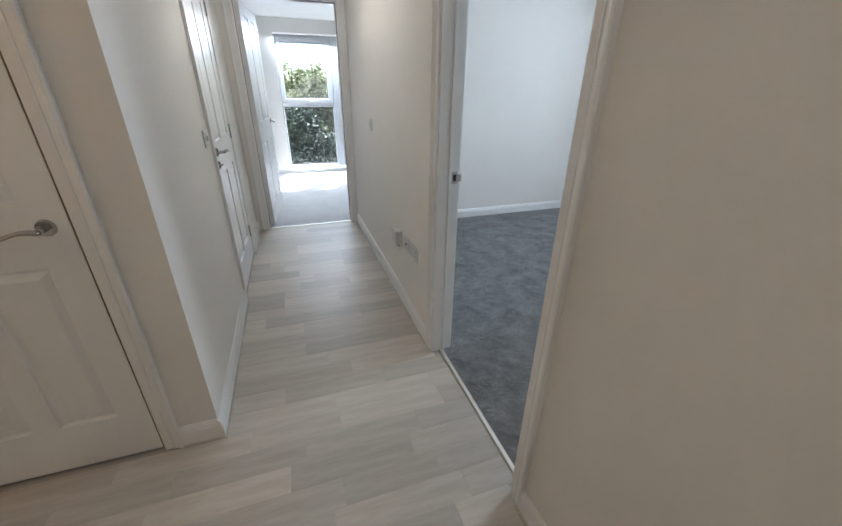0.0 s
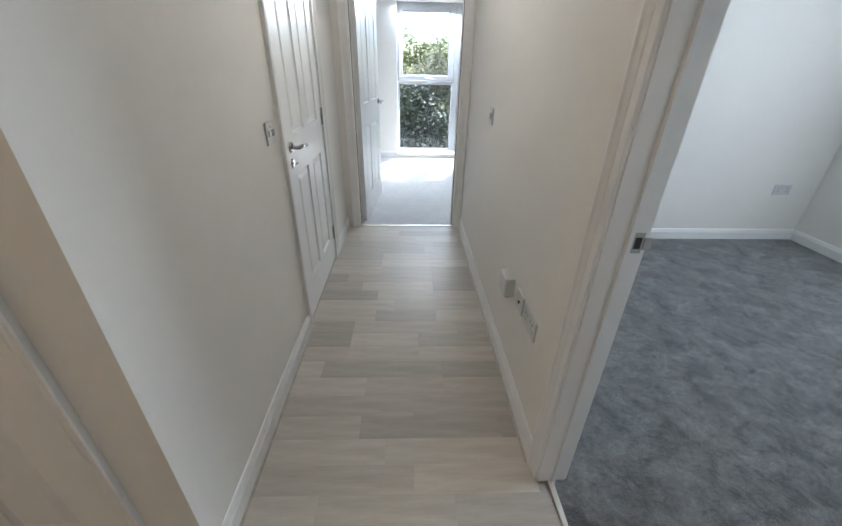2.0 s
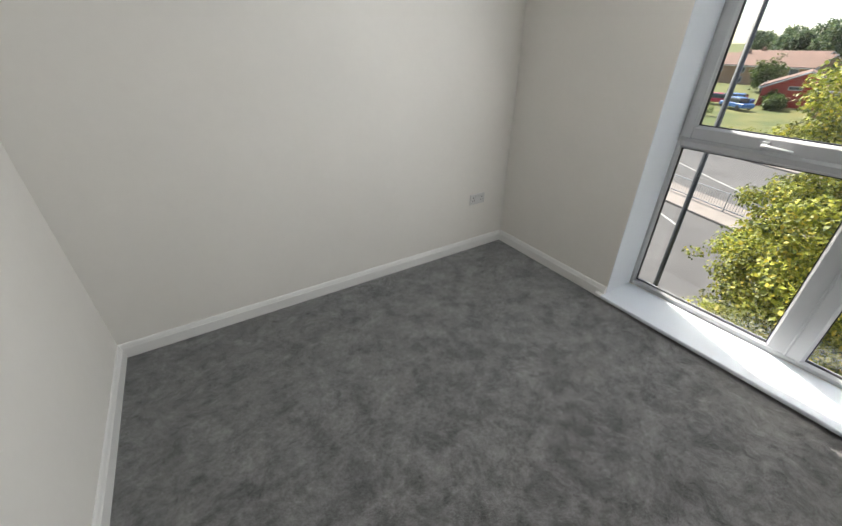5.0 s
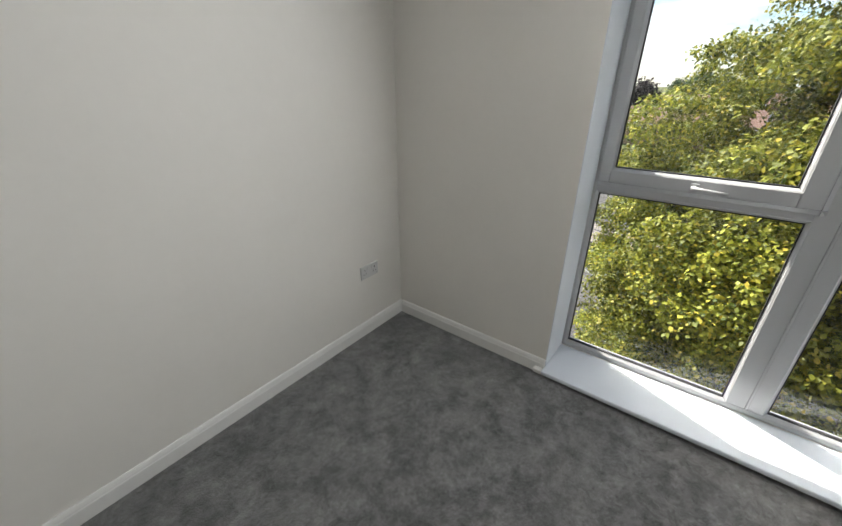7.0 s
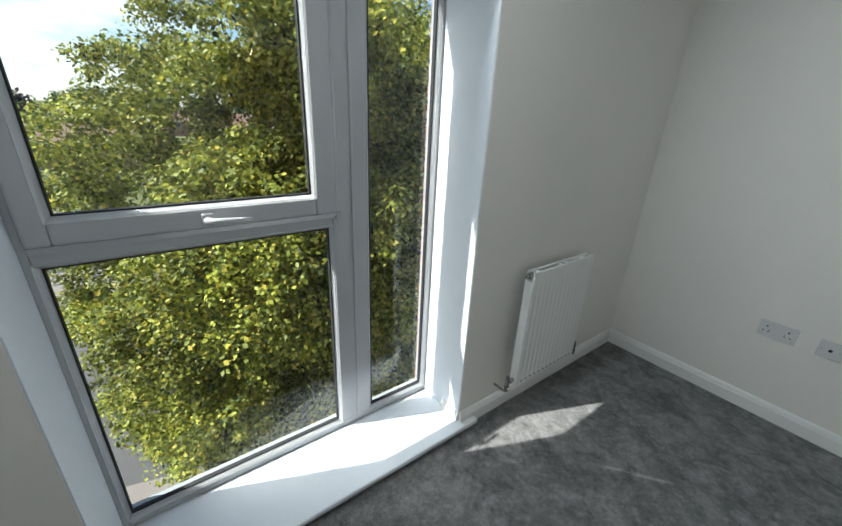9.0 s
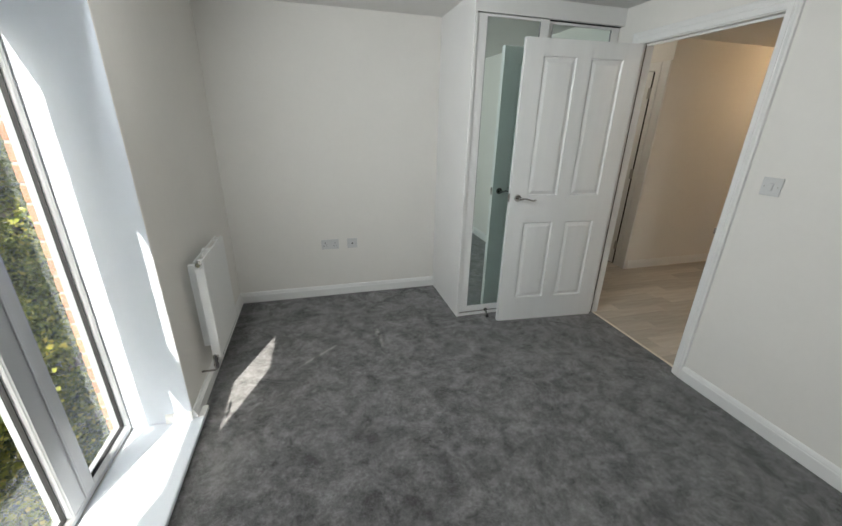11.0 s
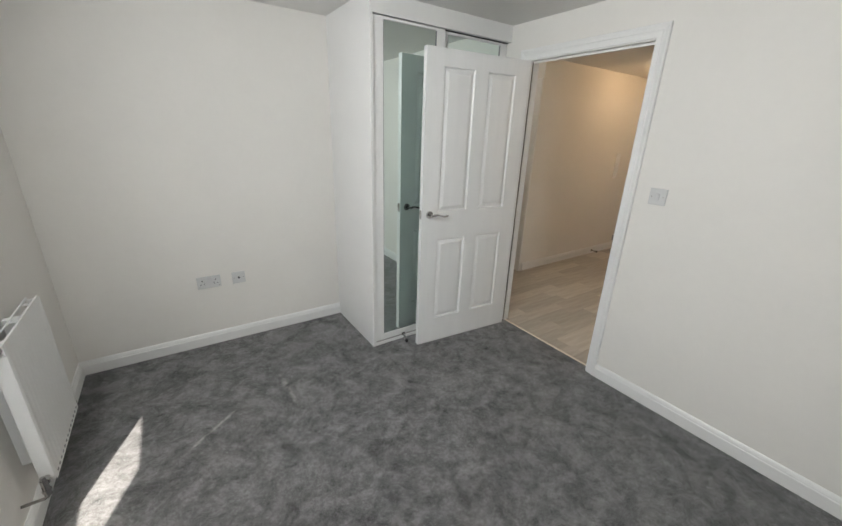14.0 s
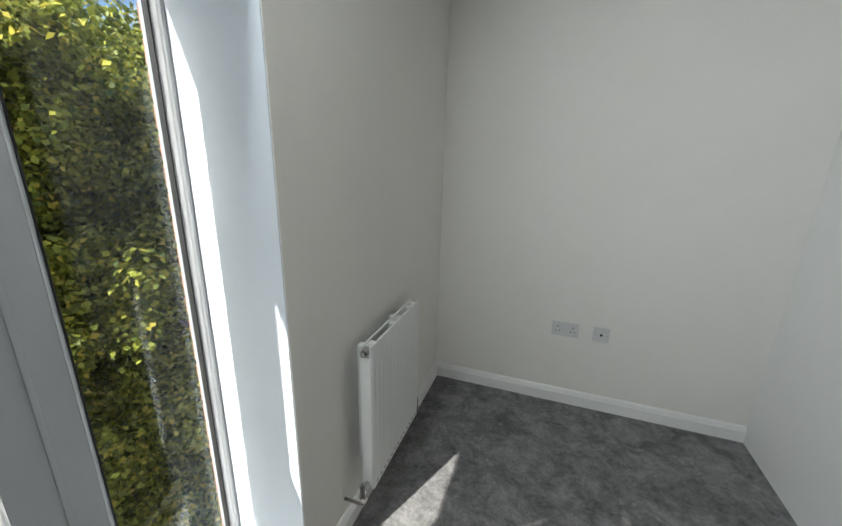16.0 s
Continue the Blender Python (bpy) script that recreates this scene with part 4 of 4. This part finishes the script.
# tall kitchen unit that shows past the living room door
tc = thing("tall_cabinet", "white tall kitchen unit with a steel bar handle", "cabinet")
part("body", boxes((-0.47, 0.085, 5.50, 6.42, 0.10, 2.15), bevel=0.001), M_GLOSS, tc)
part("plinth", boxes((-0.47, 0.04, 5.52, 6.40, 0.008, 0.10), bevel=0.001), M_GLOSS, tc)
for y0, y1 in ((5.503, 5.958), (5.962, 6.417)):
    d = part("door", boxes((0.085, 0.105, y0, y1, 0.103, 2.147), bevel=0.0015), M_GLOSS, tc)
    bm = bmesh.new()
    yh = y1 - 0.05
    tube(bm, [(0.105, yh, 1.00), (0.132, yh, 1.01), (0.135, yh, 1.02), (0.135, yh, 1.36), (0.132, yh, 1.37), (0.105, yh, 1.38)], 0.006, 10)
    part("handle", bm, M_STEEL, d, "slim steel bar handle", smooth=True)

# ---------------------------------------------------------------- outdoors
GZ = -6.5
UX, UY = 0.28, 0.96              # the road's way; (0.96, -0.28) points across it


def across(d, s, z=GZ):
    """A place d metres across from the flat and s along the road."""
    return Vector((UY * d + UX * s, -UX * d + UY * s, z))


def rise(d):
    if d < 38:
        return GZ
    return GZ + min(1.2, 0.5 * (d - 38) / 62)


bm = bmesh.new()
ds_ = [-900, -300, -60, -20, 0, 10, 20, 30, 38, 42, 48, 55, 62, 70, 90, 120, 180, 260, 370, 600, 1500]
ss_ = [-1500, -400, -150, -60, -20, 0, 20, 40, 60, 100, 180, 400, 1500]
grid = [[bm.verts.new(across(d, s, rise(d))) for s in ss_] for d in ds_]
for a, b in zip(grid, grid[1:]):
    for i in range(len(ss_) - 1):
        bm.faces.new((a[i], b[i], b[i + 1], a[i + 1]))
tagged(part("ground", bm, M_GRASS), "dry yellow-green grass rising beyond the road", "ground", kind="structure")


def strip(name, label, d0, d1, s0, s1, z0, z1, mat, category, parent=None, bevel=0.0):
    bm = boxes((d0, d1, s0, s1, z0, z1), bevel=bevel)
    m = Matrix(((UY, UX, 0, 0), (-UX, UY, 0, 0), (0, 0, 1, 0), (0, 0, 0, 1)))
    ob = part(name, bm, mat, parent, m=m)
    return tagged(ob, label, category, kind="structure") if not parent else ob


road = strip("road", "worn grey asphalt dual carriageway with white lane marks", 9.5, 33.0, -150, 150, GZ - 0.2, GZ + 0.05, M_ASPHALT, "road")
strip("pavement", "pale paved central island between the carriageways", 20.2, 23.2, -150, 150, GZ, GZ + 0.17, M_PAVE, "pavement", bevel=0.02)
strip("pavement", "pale footway along the far kerb", 33.0, 36.2, -150, 150, GZ, GZ + 0.17, M_PAVE, "pavement", bevel=0.02)
strip("pavement", "pale footway below the flats", 6.0, 9.5, -150, 150, GZ, GZ + 0.17, M_PAVE, "pavement", bevel=0.02)
for d in (13.1, 16.6, 26.6, 29.8):
    for i in range(30):
        s = -40 + i * 6
        strip("lane_mark", "", d - 0.06, d + 0.06, s, s + 2.2, GZ + 0.04, GZ + 0.056, M_PAINT_LINE, "", road)
strip("edge_line", "", 19.7, 19.82, -150, 150, GZ + 0.04, GZ + 0.056, M_PAINT_LINE, "", road)

rail = thing("guard_rail", "grey galvanised pedestrian guard rail on the central island", "guard rail")
M_GALV = material("galvanised_steel", (0.33, 0.34, 0.34), 0.5, metal=0.6, vary=0.08)
bm = bmesh.new()
tube(bm, [(0, 0, 0), (0, 0, 1.05)], 0.03, 8)
post_me = finish("post", bm, M_GALV)
for i in range(24):
    part("post", post_me, M_GALV, rail, m=Matrix.Translation(across(21.7, -10 + i * 2.0, GZ + 0.15)))
for z in (0.16, 1.0):
    bm = bmesh.new()
    tube(bm, [across(21.7, -10, GZ + 0.15 + z), across(21.7, 36, GZ + 0.15 + z)], 0.025, 6)
    part("rail", bm, M_GALV, rail)
bm = bmesh.new()
for i in range(300):
    s = -10 + i * 0.153
    p = across(21.7, s, GZ + 0.31)
    tube(bm, [p, p + Vector((0, 0, 0.84))], 0.010, 4)
part("balusters", bm, M_GALV, rail)["kind"] = "stuff"

lp = thing("street_lamp", "tall dark painted steel lamp column by the road", "street lamp", m=Matrix.Translation((10.2, 5.20, GZ)))
bm = bmesh.new()
tube(bm, [(0, 0, 0), (0, 0, 1.3), (0, 0, 1.35), (0, 0, 10.0)], 0.08, 14, radii=[0.085, 0.085, 0.055, 0.042])
part("column", bm, M_POST, lp, smooth=True)
bm = bmesh.new()
tube(bm, [(0, 0, 9.95), (0.3, -0.08, 10.2), (0.9, -0.25, 10.3), (1.4, -0.4, 10.3)], 0.035, 8)
part("arm", bm, M_POST, lp, smooth=True)
part("lantern", boxes((1.25, 1.85, -0.62, -0.34, 10.25, 10.38), bevel=0.04, segments=2), M_POST, lp)


def house(label, cx, cy, z, w, l, h, ridge, turn, wall_mat, windows, gable=True):
    """A pitched-roof house: w across the gable (local x), l long (local y)."""
    hs = thing("house", label, "house", "houses past the road", m=pose(cx, cy, z, 0, 0, turn))
    bm = bmesh.new()
    pts = [(-w / 2, 0), (w / 2, 0), (w / 2, h), (0, h + ridge), (-w / 2, h)]
    a = [bm.verts.new((x, -l / 2, zz)) for x, zz in pts]
    b = [bm.verts.new((x, l / 2, zz)) for x, zz in pts]
    for i in range(5):
        bm.faces.new((a[i], a[(i + 1) % 5], b[(i + 1) % 5], b[i]))
    bm.faces.new(a[::-1])
    bm.faces.new(b)
    part("wall", bm, wall_mat, hs)
    for s in (-1, 1):
        bm = bmesh.new()
        o = 0.35
        lo, hi = (s * (w / 2 + o), h - o * ridge / (w / 2) + 0.03), (0, h + ridge + 0.03)
        v = [bm.verts.new((x, y, zz + dz)) for dz in (0, 0.14) for x, zz in (lo, hi) for y in (-l / 2 - 0.25, l / 2 + 0.25)]
        for f in ((0, 1, 3, 2), (4, 5, 7, 6), (0, 1, 5, 4), (2, 3, 7, 6), (0, 2, 6, 4), (1, 3, 7, 5)):
            bm.faces.new([v[i] for i in f])
        part("roof", bm, M_ROOF, hs)
        bm = bmesh.new()
        tube(bm, [(s * (w / 2 + 0.42), -l / 2 - 0.2, h - 0.2), (s * (w / 2 + 0.42), l / 2 + 0.2, h - 0.2)], 0.07, 6)
        part("gutter", bm, M_PVC, hs)
    for e in (-1, 1):
        for s in (-1, 1):
            bm = bmesh.new()
            tube(bm, [(s * (w / 2 + 0.35), e * (l / 2 + 0.26), h - 0.28), (0, e * (l / 2 + 0.26), h + ridge + 0.05)], 0.10, 4)
            part("bargeboard", bm, M_PVC, hs)
    if wall_mat is not M_HOUSE_RED:
        part("chimney", boxes((-0.35, 0.35, l / 4 - 0.3, l / 4 + 0.3, h + ridge - 0.5, h + ridge + 0.9), bevel=0.03), wall_mat, hs)
    for face, u, zz, ww, hh in windows:
        wob_m = pose(-w / 2, u, zz, 0, 0, -90) if face == "side" else pose(u, -l / 2, zz)
        wd_ = part("window", boxes((-ww / 2, ww / 2, -0.05, 0.05, -hh / 2, hh / 2), bevel=0.02), M_PVC, hs, m=wob_m)
        part("pane", boxes((-ww / 2 + 0.1, -0.03, -0.07, -0.04, -hh / 2 + 0.1, hh / 2 - 0.1), (0.03, ww / 2 - 0.1, -0.07, -0.04, -hh / 2 + 0.1, hh / 2 - 0.1)), M_TINT, wd_)
    return hs


# the flat is reached by the west sides (local -x) of these
house("red-walled gable house with a brown tiled roof", 76.0, 22.2, -6.4, 8.6, 6.0, 2.65, 1.8, -74, M_HOUSE_RED,
      [("front", -0.9, 2.5, 1.5, 0.5), ("front", 1.4, 2.1, 1.3, 1.2), ("side", -2, 2.4, 1.6, 1.2), ("side", 2, 2.4, 1.6, 1.2)])
house("long brown brick terrace with a tiled roof", 68.5, 8.1, -6.4, 8.0, 18.5, 3.2, 1.7, -8, M_HOUSE_BROWN,
      [("side", -7, 2.2, 1.5, 1.3), ("side", -3.5, 2.4, 1.4, 0.7), ("side", 0.5, 2.2, 1.5, 1.3), ("side", 4.0, 2.4, 1.4, 0.7), ("side", 7.2, 2.2, 1.4, 1.2)])
for i, (d, s) in enumerate(((92, 66), (96, 8), (90, -14), (112, 78), (106, 46), (118, 20), (84, 92))):
    p = across(d, s)
    house("brown brick terrace row with a brown tiled roof", p.x, p.y, rise(d) - 0.4, 8.5, 20.0, 3.9, 1.9, -16 + (4, -5, 3, -2, 6, 2, -4)[i], M_HOUSE_BROWN,
          [("side", -7, 3.0, 1.5, 1.2), ("side", -2.4, 3.0, 1.5, 1.2), ("side", 2.4, 3.0, 1.5, 1.2), ("side", 7, 3.0, 1.5, 1.2),
           ("side", -7, 1.2, 1.5, 1.2), ("side", 2.4, 1.2, 1.5, 1.2)])

tw = thing("tower_block", "distant pale blue-grey tower block", "tower", m=pose(-19, 150, GZ, 0, 0, 12))
part("wall", boxes((-9, 9, -9, 9, 0, 52), bevel=0.2), M_TOWER, tw)
wm = finish("window", boxes((-1.0, 1.0, -0.12, 0.12, -0.75, 0.75), bevel=0.04), M_TINT)
for i in range(7):
    for k in range(17):
        part("window", wm, M_TINT, tw, m=pose(-7.5 + 2.5 * i, -9.0, 2.5 + 2.95 * k))


def car(label, paint, p, turn):
    c = thing("car", label, "car", "parked cars", m=Matrix.Translation(p) @ pose(0, 0, 0, 0, 0, turn))
    part("body", boxes((-2.1, 2.1, -0.85, 0.85, 0.3, 0.85), bevel=0.14, segments=3), paint, c)
    part("cabin", boxes((-1.2, 1.1, -0.74, 0.74, 0.8, 1.42), bevel=0.22, segments=3), M_TINT, c, "dark glazed cabin")
    part("roof", boxes((-0.9, 0.8, -0.62, 0.62, 1.40, 1.46), bevel=0.02), paint, c)
    bm = bmesh.new()
    disc(bm, (0, 0, 0), (0, 1, 0), 0.31, 0.2, 18, 0.02)
    wheel = finish("wheel", bm, M_DARK)
    for x in (-1.3, 1.3):
        for y in (-0.8, 0.8):
            part("wheel", wheel, M_DARK, c, m=pose(x, y, 0.31))


car("red parked car by the houses", M_CAR_RED, Vector((69.0, 29.6, -6.28)), 100)
car("blue parked car by the houses", M_CAR_BLUE, Vector((70.5, 27.6, -6.28)), 95)
car("pale blue parked car in front of the houses", M_CAR_BLUE, Vector((66.0, 25.6, -6.28)), 60)


# ---------------------------------------------------------------- trees
def leaf_cloud(rng, centres, radii, per, size, squash=0.8):
    """Vertices and faces of many small folded leaves scattered in clumps."""
    n = len(centres) * per
    c = np.repeat(centres, per, axis=0)
    r = np.repeat(radii, per)[:, None]
    off = rng.normal(size=(n, 3))
    off /= np.linalg.norm(off, axis=1, keepdims=True)
    off *= rng.uniform(0.25, 1.0, (n, 1)) ** 0.6
    off[:, 2] *= squash
    p = c + off * r
    nrm = off * 0.75 + rng.normal(size=(n, 3)) * 0.42 + (0, 0, 0.55)
    nrm /= np.linalg.norm(nrm, axis=1, keepdims=True)
    a = np.cross(nrm, rng.normal(size=(n, 3)))
    a /= np.linalg.norm(a, axis=1, keepdims=True) + 1e-6
    b = np.cross(nrm, a)
    s = size * rng.uniform(0.6, 1.25, (n, 1))
    v = np.stack([p, p + a * s * 0.45 + b * s * 0.36 + nrm * s * 0.1, p + a * s, p + a * s * 0.45 - b * s * 0.36 + nrm * s * 0.1], axis=1).reshape(-1, 3)
    i = np.arange(n)[:, None] * 4
    f = np.concatenate([i + np.array([0, 1, 2]), i + np.array([0, 2, 3])], axis=1).reshape(-1, 3)
    return v, f


def leaf_mesh(name, v, f, mat):
    me = bpy.data.meshes.new(name)
    me.vertices.add(len(v))
    me.loops.add(f.size)
    me.polygons.add(len(f))
    me.vertices.foreach_set("co", v.astype(np.float32).ravel())
    me.loops.foreach_set("vertex_index", f.astype(np.int32).ravel())
    me.polygons.foreach_set("loop_start", np.arange(0, f.size, 3, dtype=np.int32))
    me.update(calc_edges=True)
    me.materials.append(mat)
    return me


def tree(label, base, centre, radii, clumps, per, size, mat, seed, trunk=0.28, clump_r=(0.45, 0.9), fill=0.55, facing=1.0, boughs=0):
    rng = np.random.default_rng(seed)
    t = thing("tree", label, "tree", m=Matrix.Translation(base))
    c = Vector(centre) - Vector(base)
    d = rng.normal(size=(clumps, 3))
    d /= np.linalg.norm(d, axis=1, keepdims=True)
    d = d[d[:, 0] < facing]          # the far side of a crown close by stays bare
    clumps = len(d)
    bumps = np.array([0.80 + 0.42 * noise.noise(Vector((x * 1.7 + seed, y * 1.7, z * 1.7))) + 0.16 * noise.noise(Vector((x * 5, y * 5 + seed, z * 5))) for x, y, z in d])
    rad = bumps * rng.uniform(fill, 1.06, clumps)
    centres = np.array(c) + d * rad[:, None] * np.array(radii)
    if boughs:                       # rounded masses of clumps with dark gaps between them
        rad = (0.86 + 0.22 * (bumps - 0.80)) * rng.choice([0.56, 0.68, 0.82, 0.95, 1.02], clumps)
        centres = np.array(c) + d * rad[:, None] * np.array(radii)
        side = np.array(c) + rng.uniform((-3.2, 0.9, 0.6), (-1.8, 2.8, 3.9), (64, 3))      # fuller on the side towards the road
        centres = np.concatenate([centres, side[side[:, 1] + 0.4 * side[:, 2] < c.y + 0.4 * c.z + 3.2]])
        top = centres + np.array(base)
        centres = centres[top[:, 2] < 2.35 + 0.28 * (top[:, 1] + 1.6)]
        spread = rng.normal(size=(len(centres), boughs, 3))
        spread /= np.linalg.norm(spread, axis=2, keepdims=True)
        spread[:, :, 2] = np.where(spread[:, :, 2] < -0.25, -spread[:, :, 2], spread[:, :, 2])
        spread *= rng.uniform(0.42, 0.80, (len(centres), 1, 1)) * rng.uniform(0.7, 1.08, (len(centres), boughs, 1)) * (1.0, 1.0, 0.62)
        centres = (centres[:, None, :] + spread).reshape(-1, 3)
        clumps = len(centres)
    bm = bmesh.new()
    h = c.z
    tube(bm, [(0, 0, 0), (0.05, 0.02, h * 0.3), (c.x * 0.4, c.y * 0.4, h * 0.7), (c.x, c.y, h + radii[2] * 0.5)], trunk, 12, radii=[trunk * 1.3, trunk, trunk * 0.75, trunk * 0.18])
    part("trunk", bm, M_BARK, t, smooth=True)
    bm = bmesh.new()
    for k in range(0, clumps, max(1, clumps // 60)):
        e = Vector(centres[k])
        s = Vector((c.x * 0.4, c.y * 0.4, h * 0.62)).lerp(Vector((c.x, c.y, h + radii[2] * 0.3)), rng.uniform(0, 1))
        mid = s.lerp(e, 0.5) + Vector(rng.normal(size=3)) * 0.2
        tube(bm, [s, mid, e], 0.05, 5, radii=[trunk * 0.28, trunk * 0.14, trunk * 0.05])
    part("limbs", bm, M_BARK, t)
    v, f = leaf_cloud(rng, centres, rng.uniform(*clump_r, clumps), per, size)
    me = leaf_mesh("crown", v, f, mat)
    tagged(part("crown", me, mat, t), kind="stuff")
    return t


tree("large leafy tree with sunlit yellow-green foliage beside the window", (10.0, -0.9, GZ), (9.9, -0.25, -1.4), (4.4, 4.6, 5.9), 800, 74, 0.057, M_LEAF, 3, 0.30, (0.12, 0.25), 0.55, facing=0.15, boughs=26)
tree("leafy tree with yellow-green foliage further along the road", (11.5, -9.5, GZ), (11.5, -9.5, -1.9), (4.0, 4.2, 4.1), 620, 80, 0.13, M_LEAF, 5, 0.28, (0.4, 0.8))
# this crown wears the painted-sunlit green, the shrub below the painted-shaded one
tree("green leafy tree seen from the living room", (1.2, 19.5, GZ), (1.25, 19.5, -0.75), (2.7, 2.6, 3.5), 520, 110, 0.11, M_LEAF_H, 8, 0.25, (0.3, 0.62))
tree("pale grey-green dry-leaved bush seen from the living room", (1.3, 15.2, GZ), (1.3, 15.2, -0.1), (2.0, 1.1, 2.1), 240, 80, 0.10, M_LEAF_P, 10, 0.14, (0.25, 0.5))
tree("smaller leafy tree seen from the living room", (4.6, 16.5, GZ), (4.6, 16.5, -1.6), (2.2, 2.2, 2.8), 300, 70, 0.12, M_LEAF_G, 9, 0.2, (0.3, 0.6))
tree("leafy shrub tree near the living room window, shade painted into its leaves", (1.2, 12.6, GZ), (1.2, 12.8, -2.6), (4.0, 2.2, 3.3), 900, 150, 0.11, M_LEAF_S, 12, 0.2, (0.35, 0.65))
rnd = random.Random(4)
for i in range(34):
    s = -120 + i * 9.5 + rnd.uniform(-3, 3)
    d = rnd.uniform(130, 200)
    p = across(d, s, rise(d) - 0.3)
    rr = rnd.uniform(4.2, 7.4)
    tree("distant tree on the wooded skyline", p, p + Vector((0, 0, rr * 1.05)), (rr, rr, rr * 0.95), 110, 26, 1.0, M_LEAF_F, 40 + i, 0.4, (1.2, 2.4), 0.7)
p = Vector((112, 20.5, -6.0))
tree("dark copper-leaved tree behind the terrace roofs", p, p + Vector((0, 0, 5.0)), (4.6, 4.6, 3.6), 150, 26, 0.7, M_LEAF_D, 90, 0.4, (0.7, 1.4), 0.6)
for i, (d, s, rr) in enumerate(((60, 41, 0.8), (63, 43.5, 0.9), (78, 56, 2.6), (72, 8, 2.0))):
    p = across(d, s, rise(d) - 0.2)
    tree("small garden tree among the houses", p, p + Vector((0, 0, rr * 1.2)), (rr, rr, rr), 90, 26, 0.4, M_LEAF_G, 100 + i, 0.15, (0.5, 1.0), 0.6)


def hedge(label, d0, d1, s0, s1, h, mat, seed):
    rng = np.random.default_rng(seed)
    n = int((d1 - d0) * (s1 - s0) * h * 4.0) + 40
    q = np.stack([rng.uniform(d0, d1, n), rng.uniform(s0, s1, n), rng.uniform(0.1, h, n)], axis=1)
    pts = np.array([tuple(across(a, b, rise(a) + c)) for a, b, c in q])
    v, f = leaf_cloud(rng, pts, np.full(n, 0.34), 60, 0.12)
    me = leaf_mesh("foliage", v, f, mat)
    tagged(part("hedge", me, mat), label, "hedge", kind="stuff")


hedge("clipped bright green hedge along the far verge", 37.6, 39.6, 21.5, 29.5, 1.15, M_LEAF, 200)
hedge("rough green hedge along the gardens", 48.0, 49.2, 40, 60, 1.6, M_LEAF_G, 201)

# ---------------------------------------------------------------- brick outer leaf and its bricks
outer = tagged(part("outer_wall", boxes((4.344, 4.374, -0.85, WIN_S - 0.008, -6.5, 2.75), (4.344, 4.374, WIN_N + 0.008, 7.62, -6.5, 2.75),
                                        (4.344, 4.374, WIN_S - 0.008, WIN_N + 0.008, 2.06, 2.75), (4.344, 4.374, WIN_S - 0.008, WIN_N + 0.008, -6.5, 0.0)), M_MORTAR),
               "orange brick outer wall of the flats", "wall", kind="structure")
bm = boxes((-0.0145, 0.0145, -0.1075, 0.1075, -0.0325, 0.0325), bevel=0.003)
brick_me = finish("brick", bm, M_BRICK)
for k in range(37):
    z = -0.10 + k * 0.075
    for y, s in ((WIN_S - 0.1075, 1), (WIN_N + 0.1075, -1)):
        part("brick", brick_me, M_BRICK, outer, m=pose(4.3615, y - s * 0.004, z + 0.0325))
        part("brick", brick_me, M_BRICK, outer, m=pose(4.3615, y - s * 0.229, z + 0.0325))
tagged(part("outer_wall", boxes((-2.8, LW0 - 0.008, LO + 0.002, LO + 0.1, -6.5, 2.75), (LW1 + 0.008, 4.342, LO + 0.002, LO + 0.1, -6.5, 2.75),
                                (LW0 - 0.008, LW1 + 0.008, LO + 0.002, LO + 0.1, 2.07, 2.75), (LW0 - 0.008, LW1 + 0.008, LO + 0.002, LO + 0.1, -6.5, 0.0)), M_MORTAR),
       "orange brick outer wall on the living room side", "wall", kind="structure")

# ---------------------------------------------------------------- vinyl floor planks
vinyl = tagged(part("vinyl_floor", boxes((HW, 1.104, LOB, HN + 0.010, 0, 0.002), (EW, 1.104, -0.70, LOB, 0, 0.002), (-2.15, EW, LS, LOB, 0, 0.002)), M_JOINT),
               "pale grey oak-look vinyl plank hall floor", "floor", kind="structure")
PW = 0.1087
meshes = {}
rnd = random.Random(11)


def plank(x0, x1, y0, y1):
    key = (round(x1 - x0, 3), round(y1 - y0, 3))
    if key not in meshes:
        g_ = 0.0002
        meshes[key] = finish("plank", boxes((g_, key[0] - g_, g_, key[1] - g_, 0.0, 0.004), bevel=0.0003), M_PLANK)
    part("plank", meshes[key], M_PLANK, vinyl, m=pose(x0, y0, 0.001))


def lay(x_lo, x_hi, y):
    x = x_lo - rnd.choice((0.0, 0.11, 0.22, 0.33, 0.40))
    while x < x_hi - 0.002:
        w = rnd.choice((0.36, 0.47, 0.47, 0.58))
        a, b = max(x, x_lo), min(x + w, x_hi)
        if b - a > 0.02:
            plank(a, b, y, y + PW)
        x += w


# rows are laid from the living room bar back towards the entrance
y = HN + 0.009 - PW
while y > -0.70:
    lo = HW if y > LOB - 0.06 else (-2.15 if y > LS - 0.03 else EW)
    lay(lo, 1.104 if DS < y + PW / 2 < DN else HE, y)
    y -= PW
